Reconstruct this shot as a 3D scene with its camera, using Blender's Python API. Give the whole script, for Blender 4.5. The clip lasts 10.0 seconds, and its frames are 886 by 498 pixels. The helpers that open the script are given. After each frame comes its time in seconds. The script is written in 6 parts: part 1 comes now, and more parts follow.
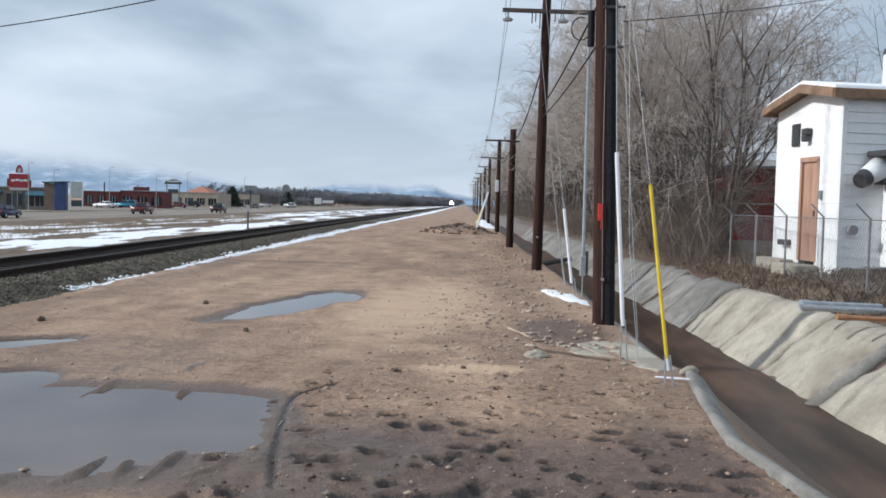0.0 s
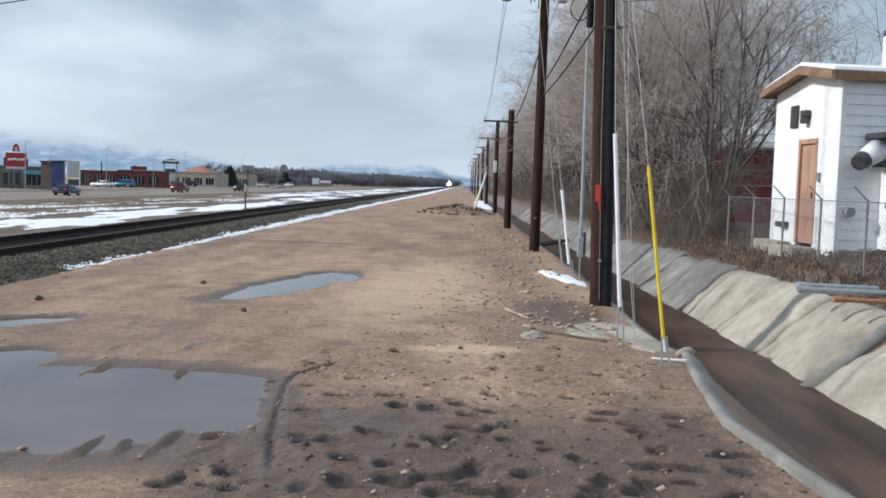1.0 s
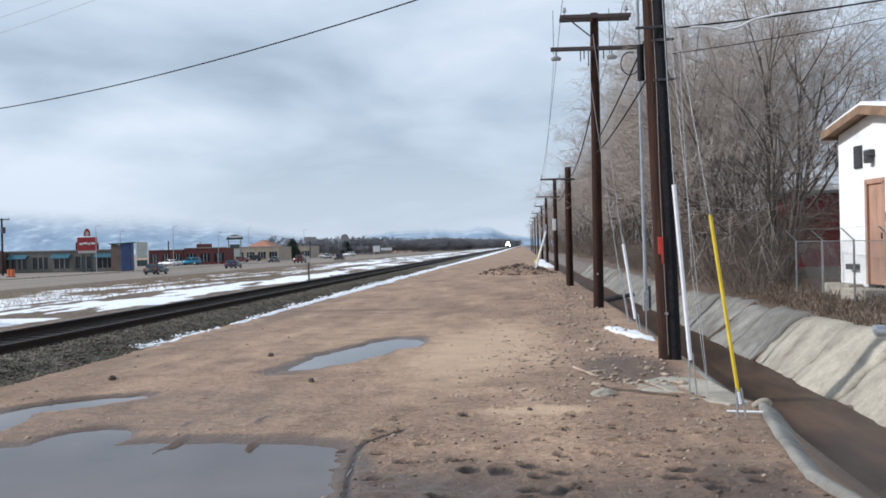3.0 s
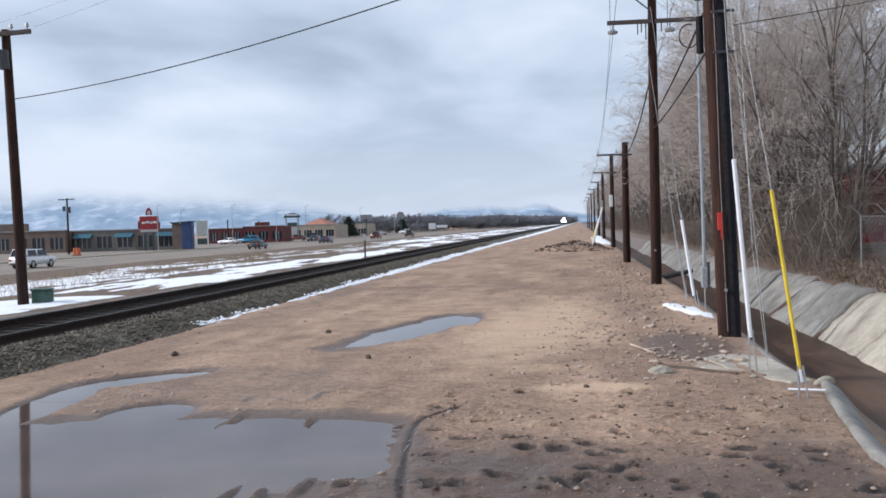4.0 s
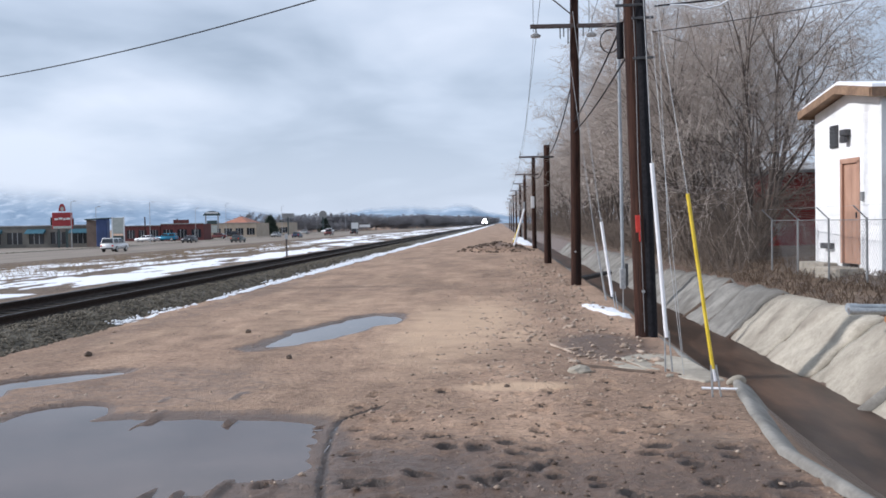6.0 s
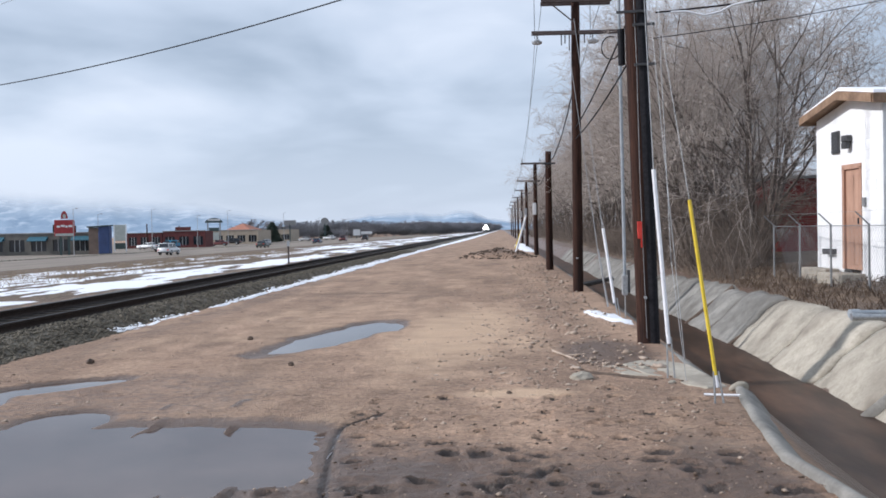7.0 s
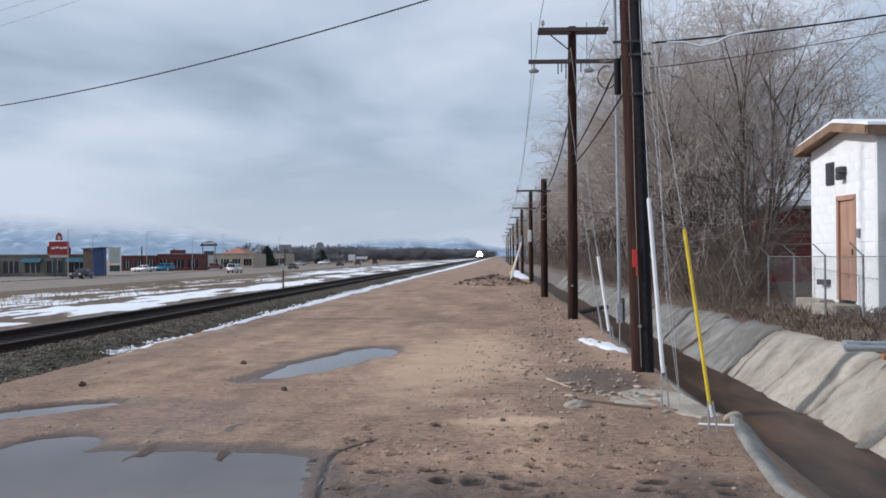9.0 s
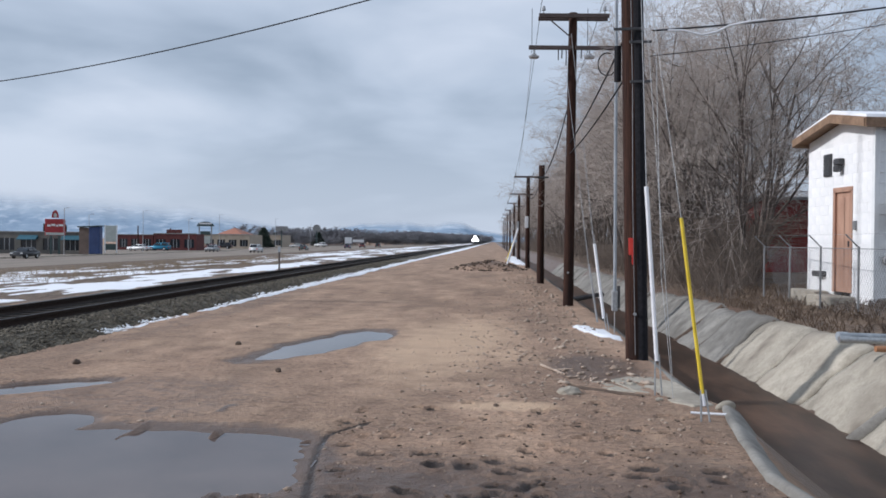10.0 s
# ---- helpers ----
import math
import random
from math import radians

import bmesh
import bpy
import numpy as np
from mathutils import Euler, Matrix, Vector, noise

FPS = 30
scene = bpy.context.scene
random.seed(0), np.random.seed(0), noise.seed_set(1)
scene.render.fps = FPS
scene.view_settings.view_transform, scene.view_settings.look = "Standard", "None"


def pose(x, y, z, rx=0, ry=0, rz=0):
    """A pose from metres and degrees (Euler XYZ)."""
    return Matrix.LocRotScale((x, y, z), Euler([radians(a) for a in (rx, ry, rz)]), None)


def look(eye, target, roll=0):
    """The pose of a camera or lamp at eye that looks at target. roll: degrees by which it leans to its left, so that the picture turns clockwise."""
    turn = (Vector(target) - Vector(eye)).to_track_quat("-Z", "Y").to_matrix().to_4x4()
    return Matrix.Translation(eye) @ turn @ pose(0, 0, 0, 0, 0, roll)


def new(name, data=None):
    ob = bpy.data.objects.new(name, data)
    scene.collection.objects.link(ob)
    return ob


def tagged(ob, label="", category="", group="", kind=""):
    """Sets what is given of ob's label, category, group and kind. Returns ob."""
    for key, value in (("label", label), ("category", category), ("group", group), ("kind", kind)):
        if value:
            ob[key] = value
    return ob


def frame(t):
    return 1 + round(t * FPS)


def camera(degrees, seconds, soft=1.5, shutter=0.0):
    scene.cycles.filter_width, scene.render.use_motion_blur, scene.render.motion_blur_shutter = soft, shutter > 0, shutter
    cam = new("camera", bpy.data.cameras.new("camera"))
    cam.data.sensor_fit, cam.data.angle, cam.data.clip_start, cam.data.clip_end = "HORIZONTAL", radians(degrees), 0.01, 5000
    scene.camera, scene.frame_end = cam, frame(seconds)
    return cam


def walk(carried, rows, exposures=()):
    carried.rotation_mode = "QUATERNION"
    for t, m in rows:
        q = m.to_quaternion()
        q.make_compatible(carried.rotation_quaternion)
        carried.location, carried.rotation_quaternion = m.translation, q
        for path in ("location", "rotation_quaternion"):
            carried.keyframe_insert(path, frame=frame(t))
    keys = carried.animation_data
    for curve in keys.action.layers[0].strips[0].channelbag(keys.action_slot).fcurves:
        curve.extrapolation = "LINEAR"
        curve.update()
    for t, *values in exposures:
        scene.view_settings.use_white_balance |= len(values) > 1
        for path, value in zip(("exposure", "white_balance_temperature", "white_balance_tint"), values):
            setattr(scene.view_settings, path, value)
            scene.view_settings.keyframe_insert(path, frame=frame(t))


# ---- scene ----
cam = camera(50.0, 10.0, soft=1.7)
EYE = (0.0, 0.0, 1.8)
TURNS = [
    (0.0, 87.30, -1.63, 1.23),
    (0.5, 87.36, -1.15, 2.06),
    (1.0, 86.14, -1.85, 1.10),
    (1.5, 86.75, -1.56, 1.35),
    (2.0, 87.50, -1.73, 0.34),
    (2.5, 87.08, 0.29, 1.03),
    (3.0, 89.88, 1.29, 4.72),
    (3.2, 88.50, 2.17, 5.88),
    (4.3, 88.70, 1.36, 8.35),
    (4.5, 89.14, 1.04, 7.76),
    (5.0, 89.10, 0.44, 7.30),
    (5.5, 87.88, 1.66, 4.43),
    (5.7, 88.33, 0.95, 3.39),
    (6.8, 88.66, 1.22, 3.61),
    (7.0, 88.88, 1.12, 3.53),
    (7.5, 89.43, 1.02, 3.60),
    (8.0, 89.49, 1.07, 3.88),
    (8.5, 89.27, 0.66, 4.07),
    (9.0, 90.45, 0.44, 3.24),
    (9.5, 90.28, -0.21, 3.01),
    (10.0, 89.52, -0.61, 3.03),
]
walk(cam, [(t, pose(*EYE, rx, ry, rz)) for t, rx, ry, rz in TURNS],
     exposures=[(0.0, 0.0, 6000, 9), (2.5, 0.0, 6000, 9), (3.0, 0.03, 6000, 10), (4.5, 0.08, 5980, 14), (8.5, 0.05, 5980, 13), (9.0, -0.22, 5930, 13), (10.0, -0.2, 5930, 13)])

# ---- sky, sun ----
SUN_FROM = Vector((-0.88, -0.12, 0.50)).normalized()


def make_world():
    w = bpy.data.worlds.new("sky")
    scene.world = w
    w.use_nodes = True
    nt = w.node_tree
    nt.nodes.clear()
    N, Lk = nt.nodes.new, nt.links.new
    out, bg = N("ShaderNodeOutputWorld"), N("ShaderNodeBackground")
    sky = N("ShaderNodeTexSky")
    sky.sky_type, sky.sun_disc = "NISHITA", False
    sky.sun_elevation = math.asin(SUN_FROM.z)
    sky.sun_rotation = math.atan2(SUN_FROM.x, SUN_FROM.y)
    dim = N("ShaderNodeVectorMath")
    dim.operation = "SCALE"
    dim.inputs["Scale"].default_value = 0.10
    Lk(sky.outputs[0], dim.inputs[0])
    tc, sep = N("ShaderNodeTexCoord"), N("ShaderNodeSeparateXYZ")
    Lk(tc.outputs["Generated"], sep.inputs[0])

    def m(op, a, b, c=None):
        n = N("ShaderNodeMath")
        n.operation = op
        for k, v in enumerate((a, b, c)):
            if v is None:
                continue
            if isinstance(v, (int, float)):
                n.inputs[k].default_value = v
            else:
                Lk(v, n.inputs[k])
        return n.outputs[0]

    den = m("ADD", m("MAXIMUM", sep.outputs[2], 0.0), 0.24)
    comb = N("ShaderNodeCombineXYZ")
    Lk(m("DIVIDE", sep.outputs[0], den), comb.inputs[0])
    Lk(m("MULTIPLY", m("DIVIDE", sep.outputs[1], den), 1.0), comb.inputs[1])

    def cloud(scale, detail, rough, offset):
        mp, nz = N("ShaderNodeMapping"), N("ShaderNodeTexNoise")
        mp.inputs["Location"].default_value = offset
        Lk(comb.outputs[0], mp.inputs[0])
        Lk(mp.outputs[0], nz.inputs["Vector"])
        nz.inputs["Scale"].default_value, nz.inputs["Detail"].default_value, nz.inputs["Roughness"].default_value = scale, detail, rough
        nz.inputs["Distortion"].default_value = 0.3
        return nz.outputs["Fac"]

    big, small = cloud(0.95, 4.0, 0.48, (3.1, 0.4, 0)), cloud(3.0, 5.0, 0.5, (0.7, 5.0, 0))
    mix = m("ADD", m("MULTIPLY", big, 0.80), m("MULTIPLY", small, 0.20))
    ramp = N("ShaderNodeValToRGB")
    e = ramp.color_ramp.elements
    e[0].position, e[0].color = 0.38, (0.42, 0.495, 0.57, 1)
    e[1].position, e[1].color = 0.62, (0.86, 0.91, 0.96, 1)
    mid = e.new(0.50)
    mid.color = (0.63, 0.705, 0.78, 1)
    Lk(mix, ramp.inputs[0])
    low = N("ShaderNodeMapRange")
    low.interpolation_type = "SMOOTHSTEP"
    low.inputs["From Min"].default_value, low.inputs["From Max"].default_value = 0.02, 0.17
    low.inputs["To Min"].default_value, low.inputs["To Max"].default_value = 0.62, 0.0
    Lk(sep.outputs[2], low.inputs["Value"])
    hz = N("ShaderNodeMix")
    hz.data_type = "RGBA"
    hz.inputs[7].default_value = (0.71, 0.78, 0.865, 1)
    Lk(low.outputs[0], hz.inputs[0])
    Lk(ramp.outputs[0], hz.inputs[6])
    mx = N("ShaderNodeMix")
    mx.data_type = "RGBA"
    mx.inputs[0].default_value = 0.88
    Lk(dim.outputs[0], mx.inputs[6])
    Lk(hz.outputs[2], mx.inputs[7])
    Lk(mx.outputs[2], bg.inputs[0])
    bg.inputs[1].default_value = 1.0
    Lk(bg.outputs[0], out.inputs[0])


make_world()
sun = new("sun", bpy.data.lights.new("sun", "SUN"))
sun.data.energy, sun.data.angle, sun.data.color = 3.3, radians(2.5), (1.0, 0.95, 0.88)
sun.matrix_world = look((-40, -20, 40), Vector((-40, -20, 40)) - SUN_FROM)

# ---- materials ----
MATS = {}


def mat(name, c1, c2, scale=6.0, rough=0.8, bump=0.3, metal=0.0, fine=None, stain=None, stretch=(1, 1, 1), rnd=0.0, dist=0.01):
    """A surface of two colours mixed by noise, with a second, finer grain, an optional large stain and relief."""
    if name in MATS:
        return MATS[name]
    ma = bpy.data.materials.new(name)
    ma.use_nodes = True
    nt = ma.node_tree
    N, Lk = nt.nodes.new, nt.links.new
    bs = nt.nodes["Principled BSDF"]
    tc, mp = N("ShaderNodeTexCoord"), N("ShaderNodeMapping")
    mp.inputs["Scale"].default_value = stretch
    Lk(tc.outputs["Object"], mp.inputs[0])

    def noise_tex(s, d=5.0):
        n = N("ShaderNodeTexNoise")
        n.inputs["Scale"].default_value, n.inputs["Detail"].default_value, n.inputs["Roughness"].default_value = s, d, 0.62
        Lk(mp.outputs[0], n.inputs["Vector"])
        return n.outputs["Fac"]

    n1, n2 = noise_tex(scale), noise_tex(fine or scale * 9)
    add = N("ShaderNodeMath")
    add.operation = "MULTIPLY_ADD"
    add.inputs[1].default_value = 0.45
    Lk(n2, add.inputs[0])
    Lk(n1, add.inputs[2])
    rp = N("ShaderNodeValToRGB")
    rp.color_ramp.elements[0].position, rp.color_ramp.elements[0].color = 0.52, (*c1, 1)
    rp.color_ramp.elements[1].position, rp.color_ramp.elements[1].color = 0.92, (*c2, 1)
    Lk(add.outputs[0], rp.inputs[0])
    col = rp.outputs[0]
    if stain:
        n3, r3, mx = noise_tex(stain[1], 3.0), N("ShaderNodeValToRGB"), N("ShaderNodeMix")
        r3.color_ramp.elements[0].position, r3.color_ramp.elements[1].position = 0.50, 0.68
        mx.data_type, mx.blend_type = "RGBA", "MIX"
        mx.inputs[7].default_value = (*stain[0], 1)
        Lk(n3, r3.inputs[0])
        Lk(r3.outputs[0], mx.inputs[0])
        Lk(col, mx.inputs[6])
        col = mx.outputs[2]
    if rnd:
        oi, hs, mr = N("ShaderNodeObjectInfo"), N("ShaderNodeHueSaturation"), N("ShaderNodeMapRange")
        mr.inputs["To Min"].default_value, mr.inputs["To Max"].default_value = 1 - rnd, 1 + rnd
        Lk(oi.outputs["Random"], mr.inputs["Value"])
        Lk(mr.outputs[0], hs.inputs["Value"])
        Lk(col, hs.inputs["Color"])
        col = hs.outputs[0]
    Lk(col, bs.inputs["Base Color"])
    bs.inputs["Roughness"].default_value, bs.inputs["Metallic"].default_value = rough, metal
    if bump:
        bp = N("ShaderNodeBump")
        bp.inputs["Strength"].default_value, bp.inputs["Distance"].default_value = bump, dist
        Lk(add.outputs[0], bp.inputs["Height"])
        Lk(bp.outputs[0], bs.inputs["Normal"])
    MATS[name] = ma
    return ma


def glow(name, colour, power):
    ma = bpy.data.materials.new(name)
    ma.use_nodes = True
    bs = ma.node_tree.nodes["Principled BSDF"]
    bs.inputs["Base Color"].default_value = (*colour, 1)
    bs.inputs["Emission Color"].default_value, bs.inputs["Emission Strength"].default_value = (*colour, 1), power
    return ma


def ground_material():
    ma = bpy.data.materials.new("trodden_earth")
    ma.use_nodes = True
    nt = ma.node_tree
    N, Lk = nt.nodes.new, nt.links.new
    bs = nt.nodes["Principled BSDF"]
    tc = N("ShaderNodeTexCoord")

    def nz(s, d=6.0, r=0.6, st=(1, 1, 1)):
        mp, n = N("ShaderNodeMapping"), N("ShaderNodeTexNoise")
        mp.inputs["Scale"].default_value = st
        Lk(tc.outputs["Object"], mp.inputs[0])
        Lk(mp.outputs[0], n.inputs["Vector"])
        n.inputs["Scale"].default_value, n.inputs["Detail"].default_value, n.inputs["Roughness"].default_value = s, d, r
        return n.outputs["Fac"]

    def ramp(v, stops):
        r = N("ShaderNodeValToRGB")
        e = r.color_ramp.elements
        e[0].position, e[0].color = stops[0][0], (*stops[0][1], 1)
        e[1].position, e[1].color = stops[-1][0], (*stops[-1][1], 1)
        for p, c in stops[1:-1]:
            e.new(p).color = (*c, 1)
        Lk(v, r.inputs[0])
        return r.outputs[0]

    def mix(f, a, b, mode="MIX"):
        m = N("ShaderNodeMix")
        m.data_type, m.blend_type = "RGBA", mode
        for k, v in ((0, f), (6, a), (7, b)):
            if isinstance(v, (int, float)):
                m.inputs[k].default_value = v
            elif isinstance(v, tuple):
                m.inputs[k].default_value = (*v, 1)
            else:
                Lk(v, m.inputs[k])
        return m.outputs[2]

    def attr(n):
        a = N("ShaderNodeAttribute")
        a.attribute_name = n
        return a.outputs["Fac"]

    def edge(name, noise_out, amount=0.5, lo=0.42, hi=0.58):
        a = N("ShaderNodeMath")
        a.operation = "MULTIPLY_ADD"
        a.inputs[1].default_value = amount
        Lk(noise_out, a.inputs[0])
        s = N("ShaderNodeMath")
        s.operation = "SUBTRACT"
        Lk(attr(name), s.inputs[0])
        s.inputs[1].default_value = amount * 0.5
        Lk(s.outputs[0], a.inputs[2])
        r = N("ShaderNodeMapRange")
        r.interpolation_type = "SMOOTHSTEP"
        r.inputs["From Min"].default_value, r.inputs["From Max"].default_value = lo, hi
        Lk(a.outputs[0], r.inputs["Value"])
        return r.outputs[0]

    wide, medium, grain, pebble = nz(0.35, 4), nz(1.6, 6), nz(14, 6, 0.7), nz(55, 3, 0.6)
    streak = nz(0.8, 5, 0.6, (1.0, 0.22, 1))
    dirt = ramp(streak, [(0.36, (0.185, 0.105, 0.066)), (0.5, (0.395, 0.245, 0.158)), (0.64, (0.61, 0.41, 0.272))])
    dirt = mix(0.55, dirt, ramp(medium, [(0.36, (0.185, 0.11, 0.074)), (0.62, (0.56, 0.372, 0.255))]))
    dirt = mix(0.42, dirt, ramp(grain, [(0.34, (0.075, 0.05, 0.033)), (0.66, (0.62, 0.43, 0.30))]))
    dirt = mix(ramp(pebble, [(0.64, (0, 0, 0)), (0.72, (0.6, 0.6, 0.6))]), dirt, (0.47, 0.40, 0.34))
    broad = nz(0.55, 5, 0.6, (1.0, 0.3, 1))
    dirt = mix(ramp(broad, [(0.40, (0.72, 0.72, 0.72)), (0.56, (0, 0, 0))]), dirt, mix(0.6, dirt, (0.12, 0.078, 0.052)))
    dirt = mix(ramp(nz(0.9, 5, 0.65, (1.0, 0.45, 1)), [(0.54, (0, 0, 0)), (0.68, (0.55, 0.55, 0.55))]), dirt, (0.56, 0.39, 0.26))
    speck = nz(5.5, 5, 0.72, (1.0, 1.3, 1))
    dirt = mix(ramp(speck, [(0.58, (0, 0, 0)), (0.66, (0.75, 0.75, 0.75))]), dirt, (0.10, 0.07, 0.052))
    fleck = nz(17, 4, 0.7, (1.0, 1.5, 1))
    dirt = mix(ramp(fleck, [(0.57, (0, 0, 0)), (0.63, (0.62, 0.62, 0.62))]), dirt, (0.115, 0.074, 0.05))
    dirt = mix(ramp(nz(23, 4, 0.7, (1.0, 1.4, 1)), [(0.60, (0, 0, 0)), (0.66, (0.55, 0.55, 0.55))]), dirt, (0.68, 0.49, 0.355))
    dirt = mix(edge("sand", medium, 0.6, 0.2, 1.1), dirt, (0.57, 0.40, 0.268))
    wet = edge("wet", nz(4.5, 5, 0.7, (1, 1.4, 1)), 0.85, 0.22, 0.85)
    dirt = mix(wet, dirt, mix(0.85, dirt, (0.09, 0.056, 0.0395), "MIX"))
    dirt = mix(edge("mud", nz(13, 4, 0.7, (1.0, 1.5, 1)), 1.1, 0.46, 0.54), dirt, (0.05, 0.033, 0.0245))
    gravel = ramp(nz(9, 6, 0.75), [(0.35, (0.04, 0.042, 0.045)), (0.55, (0.13, 0.13, 0.125)), (0.72, (0.3, 0.29, 0.27))])
    dirt = mix(edge("gravel", medium, 0.4), dirt, gravel)
    straw = ramp(nz(3.5, 7, 0.75, (1, 0.35, 1)), [(0.33, (0.055, 0.038, 0.027)), (0.52, (0.14, 0.098, 0.067)), (0.7, (0.26, 0.195, 0.132))])
    dirt = mix(edge("grass", medium, 0.5), dirt, straw)
    snow_f = edge("snow", nz(1.1, 7, 0.65, (1, 0.5, 1)), 0.9, 0.44, 0.56)
    col = mix(snow_f, dirt, (0.86, 0.88, 0.92))
    Lk(col, bs.inputs["Base Color"])
    rg = N("ShaderNodeMapRange")
    rg.inputs["To Min"].default_value, rg.inputs["To Max"].default_value = 0.88, 0.40
    Lk(wet, rg.inputs["Value"])
    Lk(rg.outputs[0], bs.inputs["Roughness"])
    b1, b2 = N("ShaderNodeBump"), N("ShaderNodeBump")
    b1.inputs["Strength"].default_value, b1.inputs["Distance"].default_value = 0.7, 0.05
    b2.inputs["Strength"].default_value, b2.inputs["Distance"].default_value = 0.6, 0.012
    Lk(grain, b1.inputs["Height"])
    Lk(pebble, b2.inputs["Height"])
    Lk(b1.outputs[0], b2.inputs["Normal"])
    Lk(b2.outputs[0], bs.inputs["Normal"])
    return ma


def water_material(name, base, rough):
    ma = mat(name, base, tuple(v * 1.6 for v in base), 1.2, rough, 0.05, dist=0.004)
    ma.node_tree.nodes["Principled BSDF"].inputs["IOR"].default_value = 1.33
    return ma


PUDDLE = water_material("muddy_water", (0.07, 0.05, 0.043), 0.05)
DITCH_WATER = mat("silty_water", (0.03, 0.017, 0.011), (0.125, 0.072, 0.047), 1.3, 0.38, 0.5, fine=7, stain=((0.022, 0.013, 0.009), 0.8), stretch=(1, 0.25, 1), dist=0.012)
DITCH_WATER.node_tree.nodes["Principled BSDF"].inputs["IOR"].default_value = 1.33
DITCH_WATER.node_tree.nodes["Principled BSDF"].inputs["Specular IOR Level"].default_value = 0.3
CONCRETE = mat("old_concrete", (0.265, 0.236, 0.19), (0.48, 0.434, 0.355), 2.2, 0.9, 0.7, stain=((0.205, 0.175, 0.14), 1.1), rnd=0.08)
CONCRETE_GREY = mat("grey_concrete", (0.145, 0.137, 0.123), (0.29, 0.277, 0.25), 2.0, 0.9, 0.4, stain=((0.13, 0.12, 0.105), 0.8), rnd=0.08)
CREOSOTE = mat("creosoted_wood", (0.014, 0.008, 0.0075), (0.066, 0.031, 0.021), 6.0, 0.8, 0.6, stretch=(6, 6, 0.35), stain=((0.02, 0.014, 0.013), 0.5), rnd=0.12)
WEATHERED = mat("weathered_arm_wood", (0.05, 0.037, 0.036), (0.115, 0.09, 0.085), 8, 0.85, 0.4, stretch=(1, 8, 8))
GALV = mat("galvanised_steel", (0.30, 0.31, 0.32), (0.48, 0.49, 0.5), 20, 0.45, 0.1, metal=0.8)
CABLE = mat("cable_sheath", (0.008, 0.008, 0.011), (0.022, 0.022, 0.026), 20, 0.7, 0.0)
STEEL_WIRE = mat("wire_strand", (0.28, 0.29, 0.3), (0.42, 0.42, 0.42), 30, 0.5, 0.0, metal=0.6)
WHITE_PVC = mat("white_plastic", (0.74, 0.75, 0.78), (0.84, 0.85, 0.88), 8, 0.4, 0.05)
YELLOW_PVC = mat("yellow_plastic", (0.62, 0.44, 0.02), (0.78, 0.58, 0.05), 8, 0.4, 0.05)
RED_TAG = mat("red_tag", (0.55, 0.03, 0.02), (0.7, 0.06, 0.04), 8, 0.5, 0.0)
CABLE.node_tree.nodes["Principled BSDF"].inputs["Specular IOR Level"].default_value = 0.15
PORCELAIN = mat("grey_porcelain", (0.2, 0.21, 0.22), (0.4, 0.41, 0.42), 8, 0.25, 0.0)
RAIL_STEEL = mat("rusty_rail", (0.018, 0.014, 0.013), (0.055, 0.038, 0.03), 14, 0.6, 0.3, metal=0.3)
RAIL_HEAD = mat("polished_railhead", (0.035, 0.034, 0.036), (0.065, 0.063, 0.066), 10, 0.6, 0.0, metal=0.4)
TIE_WOOD = mat("tie_timber", (0.016, 0.014, 0.013), (0.045, 0.037, 0.031), 7, 0.85, 0.5, stretch=(0.6, 6, 6), rnd=0.15)
STONE = mat("ballast_stone", (0.04, 0.034, 0.025), (0.215, 0.186, 0.14), 4.5, 0.9, 0.3, fine=17)
PEBBLE = mat("pale_pebble", (0.20, 0.145, 0.105), (0.50, 0.40, 0.32), 3.5, 0.9, 0.3, fine=16)
MUD_CLOD = mat("mud_clod", (0.055, 0.038, 0.028), (0.13, 0.09, 0.065), 9, 0.85, 0.5)
BARK = mat("elm_bark", (0.065, 0.052, 0.045), (0.16, 0.13, 0.112), 7, 0.9, 0.6, stretch=(3, 3, 0.6))
TWIG = mat("bare_twigs", (0.285, 0.24, 0.208), (0.55, 0.485, 0.435), 0.5, 0.85, 0.0, fine=4)
DEAD_LEAF = mat("dead_leaf_litter", (0.055, 0.037, 0.026), (0.16, 0.112, 0.077), 1.6, 0.9, 0.0, fine=8)
BRUSH = mat("dark_brush", (0.085, 0.068, 0.057), (0.25, 0.20, 0.163), 0.8, 0.9, 0.0, fine=5)
BROWN_WALL = mat("dark_brown_stucco", (0.10, 0.075, 0.062), (0.17, 0.125, 0.105), 0.6, 0.85, 0.1)
POST_STEEL = mat("dull_post_steel", (0.19, 0.195, 0.20), (0.32, 0.325, 0.33), 12, 0.55, 0.1, metal=0.5)
CONIFER = mat("conifer_needles", (0.018, 0.03, 0.024), (0.05, 0.075, 0.055), 2, 0.8, 0.0, fine=8)
STRAW = mat("dry_grass", (0.13, 0.095, 0.06), (0.36, 0.275, 0.18), 1.4, 0.9, 0.0, fine=7)
SIDING = mat("white_siding", (0.70, 0.72, 0.72), (0.82, 0.83, 0.83), 1.2, 0.6, 0.08, stain=((0.58, 0.6, 0.6), 0.7))
BLOCK = mat("white_painted_block", (0.80, 0.81, 0.81), (0.90, 0.90, 0.90), 2.5, 0.75, 0.25, stain=((0.72, 0.73, 0.73), 0.8), rnd=0.03)
BROWN_TRIM = mat("brown_fascia", (0.17, 0.105, 0.065), (0.31, 0.2, 0.125), 5, 0.7, 0.2)
